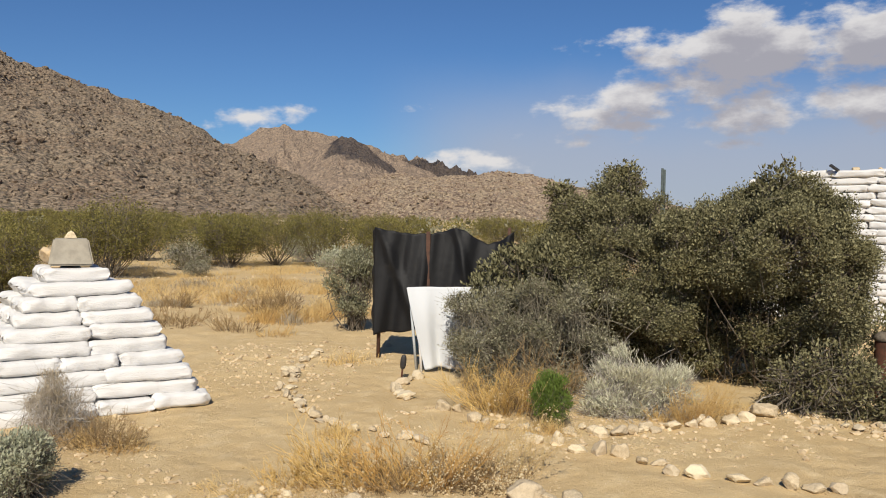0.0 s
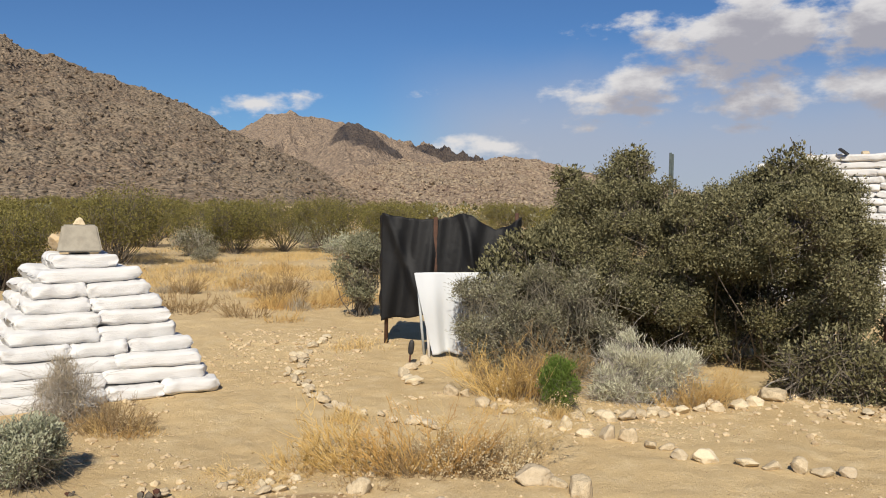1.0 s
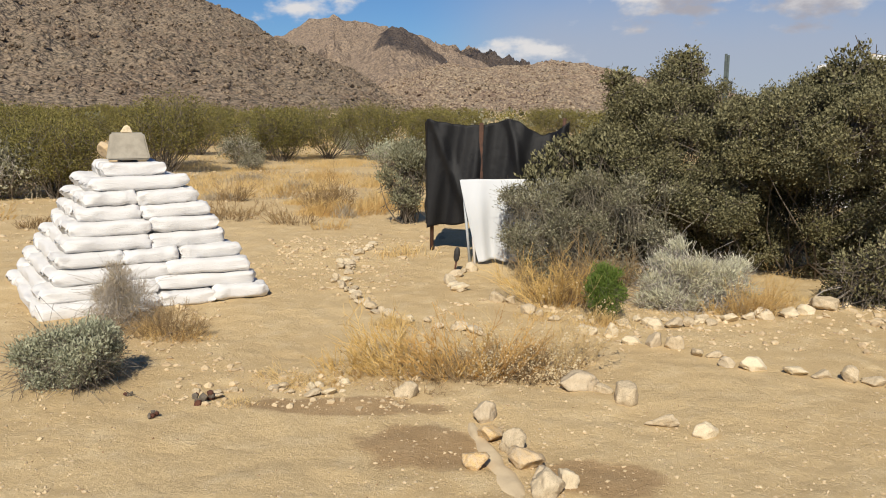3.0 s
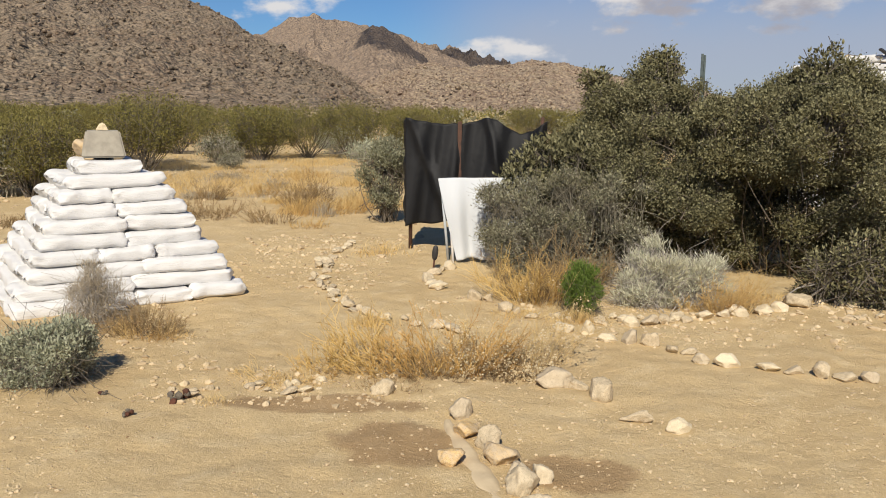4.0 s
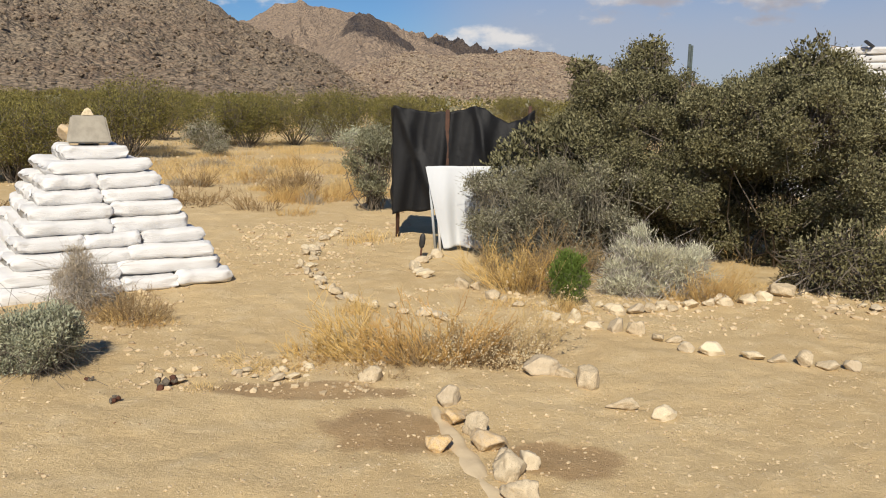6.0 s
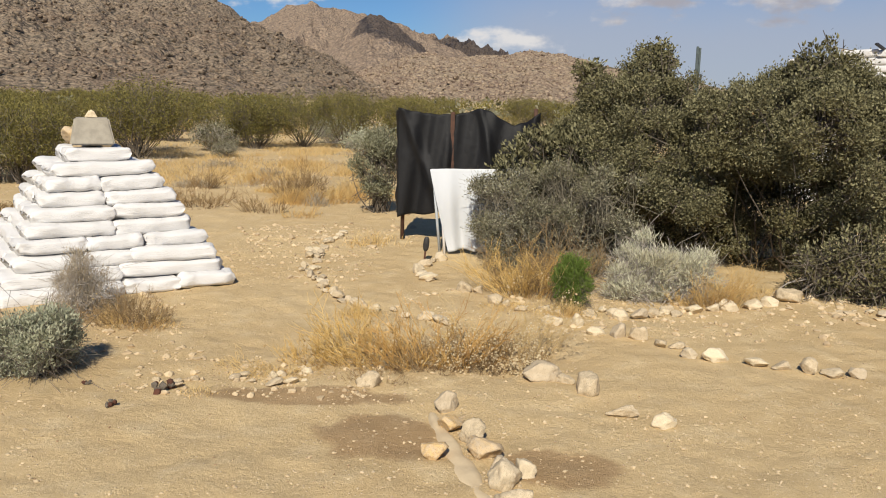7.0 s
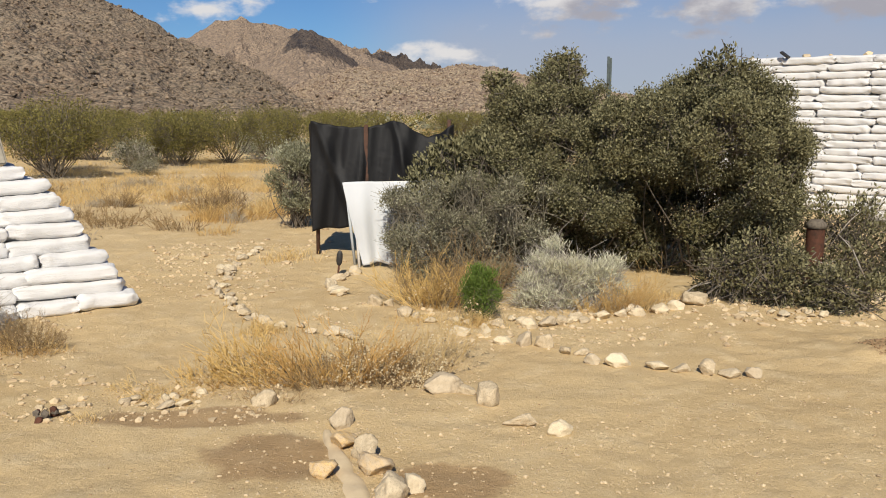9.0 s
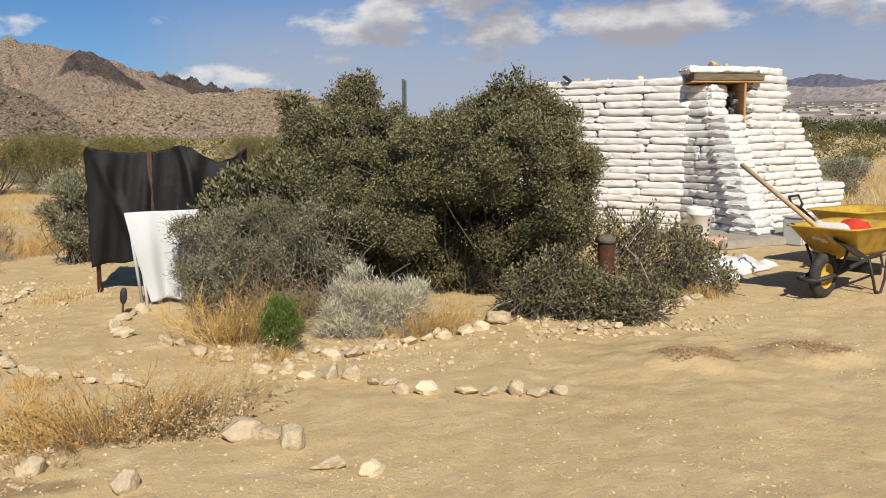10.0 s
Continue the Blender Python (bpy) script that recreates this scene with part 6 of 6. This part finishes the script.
def build_bucket():
    root = thing("bucket", pose(6.27, 9.95, 0.09, 3, -2, 20), "white plastic bucket with dark round print", "bucket")
    n = 28
    prof = [(0.0, 0.0), (0.128, 0.0), (0.135, 0.01), (0.152, 0.33), (0.160, 0.335), (0.160, 0.352), (0.155, 0.36), (0.157, 0.41), (0.150, 0.415), (0.146, 0.40), (0.124, 0.02), (0.0, 0.018)]
    bm = bmesh.new()
    rings = [[bm.verts.new((r * math.cos(2 * math.pi * k / n), r * math.sin(2 * math.pi * k / n), z)) for k in range(n)] for r, z in prof[1:-1]]
    for a, b in zip(rings, rings[1:]):
        for k in range(n):
            bm.faces.new((a[k], a[(k + 1) % n], b[(k + 1) % n], b[k]))
    bm.faces.new(rings[0][::-1])
    bm.faces.new(rings[-1])
    part("body", bm, WHITE_PLASTIC, root, smooth=True)
    turn = math.radians(-145)

    def on_wall(ang, z):
        r = 0.138 + 0.017 * z / 0.33 + 0.003
        return Vector((r * math.cos(ang), r * math.sin(ang), z))

    bm = bmesh.new()
    ring = [on_wall(turn + 0.42 * math.cos(a), 0.155 + 0.062 * math.sin(a)) for a in (2 * math.pi * k / 24 for k in range(24))]
    inner = [on_wall(turn + 0.33 * math.cos(a), 0.155 + 0.048 * math.sin(a)) for a in (2 * math.pi * k / 24 for k in range(24))]
    ro, ri = [bm.verts.new(p) for p in ring], [bm.verts.new(p) for p in inner]
    for k in range(24):
        bm.faces.new((ro[k], ro[(k + 1) % 24], ri[(k + 1) % 24], ri[k]))
    for dz in (-0.02, 0.018):
        vs = [bm.verts.new(on_wall(turn + a, 0.155 + dz + z)) for a, z in ((-0.26, -0.008), (0.2, -0.014), (0.28, 0.01), (-0.18, 0.012))]
        bm.faces.new(vs)
    part("print", bm, INK, root, "dark round printed mark")
    for k, z in enumerate((0.13, 0.20, 0.26)):
        bm = bmesh.new()
        vs = [bm.verts.new(on_wall(turn + a, z + dz)) for a, dz in ((0.85, 0), (1.05, 0), (1.05, 0.035), (0.85, 0.03))]
        bm.faces.new(vs)
        part("print", bm, INK, root, "small printed bar")
    pts = [Vector((0.16 * math.cos(a), 0.03 + 0.0 * a, 0.34 - 0.12 * math.sin(a))) + Vector((0, -0.15 * math.sin(a), 0)) for a in (math.pi * k / 14 for k in range(15))]
    part("handle", tube(pts, 0.0035, 6), BLACK_STEEL, root, "wire handle", True)
    stripe = thing("striped_bag", pose(6.40, 9.82, 0, 0, 0, 30), "small red-striped white bag under the bucket", "bag")
    ob = new("bag", BAG_MESHES[3].copy())
    ob.data.materials.clear()
    m, g = material("red_striped_cloth")
    co = object_coords(g)
    wave = g.add("ShaderNodeTexWave", {"bands_direction": "DIAGONAL"}, Vector=co, Scale=3.2)
    finish(g, g.mix(g.step(wave.outputs["Fac"], 0.45, 0.55), (0.52, 0.20, 0.12), (0.62, 0.52, 0.42)), 0.8, g.noise(co, 12.0), 0.3)
    ob.data.materials.append(m)
    ob.parent = stripe
    ob.matrix_local = Matrix.LocRotScale((-0.05, 0, 0.075), None, (0.42, 0.3, 0.13))


build_bucket()


def build_wheelbarrow(at, turn, label, steel):
    """Wheel touches the ground at the origin; x points back along the handles."""
    root = thing("wheelbarrow", Matrix.Translation((*at, 0)) @ Matrix.Rotation(turn, 4, "Z"), label, "wheelbarrow", "wheelbarrows")
    # tray: rounded, flaring upwards
    bm = bmesh.new()
    loops = []
    for z, x0, x1, w0, w1, r in ((0.36, 0.20, 0.62, 0.17, 0.20, 0.05), (0.40, 0.13, 0.68, 0.21, 0.245, 0.06), (0.62, -0.11, 0.86, 0.30, 0.335, 0.08), (0.635, -0.135, 0.885, 0.322, 0.357, 0.09), (0.622, -0.14, 0.89, 0.326, 0.361, 0.09),
                                 (0.610, -0.095, 0.85, 0.29, 0.325, 0.08), (0.405, 0.145, 0.665, 0.20, 0.235, 0.05), (0.372, 0.21, 0.61, 0.16, 0.19, 0.04)):
        ring = []
        for cx, cy, a0 in ((x0 + r, -w0 + r, math.pi), (x1 - r, -w1 + r, 1.5 * math.pi), (x1 - r, w1 - r, 0), (x0 + r, w0 - r, 0.5 * math.pi)):
            for k in range(6):
                a = a0 + k / 5 * math.pi / 2
                ring.append(bm.verts.new((cx + r * math.cos(a), cy + r * math.sin(a), z)))
        loops.append(ring)
    for a, b in zip(loops, loops[1:]):
        for k in range(24):
            bm.faces.new((a[k], a[(k + 1) % 24], b[(k + 1) % 24], b[k]))
    bm.faces.new(loops[0][::-1])
    bm.faces.new(loops[-1])
    part("tray", bm, steel, root, "dented yellow steel tray", True)
    # wheel
    tyre = bmesh.new()
    n, m_ = 36, 12
    grid = [[tyre.verts.new(((0.148 + 0.052 * math.cos(b)) * math.cos(a), 0.048 * math.sin(b), 0.2 + (0.148 + 0.052 * math.cos(b) + (0.004 if k % 2 and math.cos(b) > 0.4 else 0)) * math.sin(a)))
             for b in (2 * math.pi * j / m_ for j in range(m_))] for k, a in enumerate(2 * math.pi * k / n for k in range(n))]
    for i in range(n):
        for j in range(m_):
            tyre.faces.new((grid[i][j], grid[(i + 1) % n][j], grid[(i + 1) % n][(j + 1) % m_], grid[i][(j + 1) % m_]))
    wheel = part("wheel", tyre, RUBBER, root, "black pneumatic tyre on a yellow rim", True)
    rim = bmesh.new()
    prof = ((0.112, -0.036), (0.098, -0.03), (0.085, -0.012), (0.04, -0.016), (0.028, -0.05), (0.012, -0.055), (0.012, 0.055), (0.028, 0.05), (0.04, 0.016), (0.085, 0.012), (0.098, 0.03), (0.112, 0.036))
    rings = [[rim.verts.new((r * math.cos(a), y, 0.2 + r * math.sin(a))) for a in (2 * math.pi * k / 24 for k in range(24))] for r, y in prof]
    for a, b in zip(rings, rings[1:]):
        for k in range(24):
            rim.faces.new((a[k], a[(k + 1) % 24], b[(k + 1) % 24], b[k]))
    part("rim", rim, steel, wheel, "yellow pressed steel rim", True)
    part("axle", tube([(0, -0.11, 0.2), (0, 0.11, 0.2)], 0.01, 8), BLACK_STEEL, root, smooth=True)
    for s in (-1, 1):
        part("handle", tube([(-0.26, s * 0.08, 0.19), (0.0, s * 0.10, 0.215), (0.45, s * 0.19, 0.34), (0.9, s * 0.26, 0.46), (1.35, s * 0.29, 0.56)], 0.019, 8), BLACK_STEEL, root, "black steel handle bar", True)
        part("leg", tube([(0.40, s * 0.20, 0.33), (0.47, s * 0.22, 0.12), (0.50, s * 0.23, 0.012), (0.58, s * 0.235, 0.012), (0.64, s * 0.24, 0.14), (0.68, s * 0.235, 0.40)], 0.013, 8), BLACK_STEEL, root, "bent steel leg", True)
        part("tray_brace", tube([(0.02, s * 0.11, 0.23), (0.06, s * 0.15, 0.34), (0.04, s * 0.19, 0.46)], 0.012, 8), BLACK_STEEL, root, "curved tray brace", True)
    part("nose_guard", tube([(-0.26, -0.085, 0.19), (-0.285, 0, 0.19), (-0.26, 0.085, 0.19)], 0.017, 8), BLACK_STEEL, root, smooth=True)
    part("leg_brace", box((0.05, 0.44, 0.10), (0.60, 0, 0.22), 0.006), BLACK_STEEL, root)
    return root


BARROW_TURN = math.atan2(0.40, 0.92)
build_wheelbarrow((5.40, 6.54), BARROW_TURN, "yellow steel wheelbarrow loaded with tools and cloth", YELLOW)
build_wheelbarrow((6.62, 7.85), BARROW_TURN - 0.1, "second yellow wheelbarrow behind the first", YELLOW)


def build_load():
    spot = Matrix.Translation((5.40, 6.54, 0)) @ Matrix.Rotation(BARROW_TURN, 4, "Z")
    bm = bmesh.new()
    bmesh.ops.create_uvsphere(bm, u_segments=30, v_segments=16, radius=1)
    for v in bm.verts:
        k = 1 + 0.16 * noise.noise(v.co * 2.4) + 0.07 * noise.noise(v.co * 7)
        v.co = Vector((v.co.x * 0.17 * k, v.co.y * 0.15 * k, v.co.z * 0.14 * k))
    cloth = part("red_cloth", bm, RED_CLOTH, smooth=True)
    cloth.matrix_world = spot @ Matrix.Translation((0.56, 0.02, 0.52))
    tagged(cloth, "crumpled red cloth in the wheelbarrow", "cloth")
    bag = new("folded_bag", BAG_MESHES[5])
    bag.matrix_world = spot @ Matrix.LocRotScale((0.2, 0.05, 0.56), Euler((0.1, -0.15, 0.5)), (0.4, 0.3, 0.12))
    tagged(bag, "crumpled white bag in the wheelbarrow", "bag")
    shovel = thing("shovel", pose(0, 0, 0), "long shovel with a pale wooden handle in the wheelbarrow", "shovel", "tools")
    part("shaft", tube([(5.09, 7.34, 1.145), (5.3, 6.68, 0.70), (5.42, 6.34 + 0.08, 0.50)], [0.021, 0.022, 0.022], 10), WOOD_POLE, shovel, "pale wooden shaft", True)
    part("blade", box((0.2, 0.26, 0.012), (0, 0, 0), 0.004, m=Matrix.Translation((5.5, 6.34, 0.46)) @ Euler((0.5, 0.2, 0.3)).to_matrix().to_4x4()), BLACK_STEEL, shovel, "dark steel blade")
    spade = thing("spade", pose(0, 0, 0), "spade with a black plastic grip in the wheelbarrow", "spade", "tools")
    a, b = Vector((5.60, 7.14, 0.74)), Vector((5.62, 6.72, 0.50))
    part("shaft", tube([a, b], 0.016, 8), BLACK_STEEL, spade, "dark shaft", True)
    part("grip", tube([a, a + Vector((-0.06, 0.04, 0.03)), a + Vector((-0.06, 0.09, 0.10)), a + Vector((0.05, 0.10, 0.11)), a + Vector((0.06, 0.05, 0.03)), a], 0.014, 8, False), BLACK_STEEL, spade, "black plastic grip", True)
    tub = thing("plastic_tub", pose(7.62, 9.72, 0, 0, 0, 20), "cloudy grey plastic tub beside the buttress", "tub")
    part("body", box((0.34, 0.28, 0.36), (0, 0, 0.18), 0.02, taper=1.08), CLEAR_TUB, tub)
    part("lid", box((0.38, 0.31, 0.025), (0, 0, 0.372), 0.008), CLEAR_TUB, tub, "cloudy lid")


build_load()


def flat_bag(x, y, a, b, h, turn, seed, z=0.0):
    """An empty woven bag lying on the ground."""
    bm = bmesh.new()
    bmesh.ops.create_grid(bm, x_segments=26, y_segments=18, size=1)
    top = bm.verts[:]
    for v in top:
        e = max(abs(v.co.x), abs(v.co.y))
        lift = h * (0.55 + 0.6 * noise.noise(Vector((v.co.x * 1.7, v.co.y * 1.7, seed))) + 0.25 * noise.noise(Vector((v.co.x * 5, v.co.y * 5, seed)))) * (1 - e ** 6)
        v.co = Vector((v.co.x * a * (1 + 0.08 * noise.noise(v.co * 2 + Vector((seed, 0, 0)))), v.co.y * b * (1 + 0.1 * noise.noise(v.co * 2 + Vector((0, seed, 0)))), max(lift, 0.006)))
    ext = bmesh.ops.extrude_face_region(bm, geom=bm.faces[:])["geom"]
    for v in ext:
        if isinstance(v, bmesh.types.BMVert):
            v.co.z = -0.012
    bmesh.ops.recalc_face_normals(bm, faces=bm.faces[:])
    ob = part("empty_bag", bm, BAG, smooth=True)
    ob.matrix_world = pose(x, y, z, 0, 0, turn)
    tagged(ob, "empty white woven bag lying flat on the sand", "bag", "empty bags")


flat_bag(4.98, 7.72, 0.34, 0.24, 0.13, 20, 1)
flat_bag(5.72, 8.22, 0.42, 0.25, 0.14, 30, 2, 0.01)
flat_bag(5.38, 8.15, 0.34, 0.24, 0.13, -10, 3, 0.06)
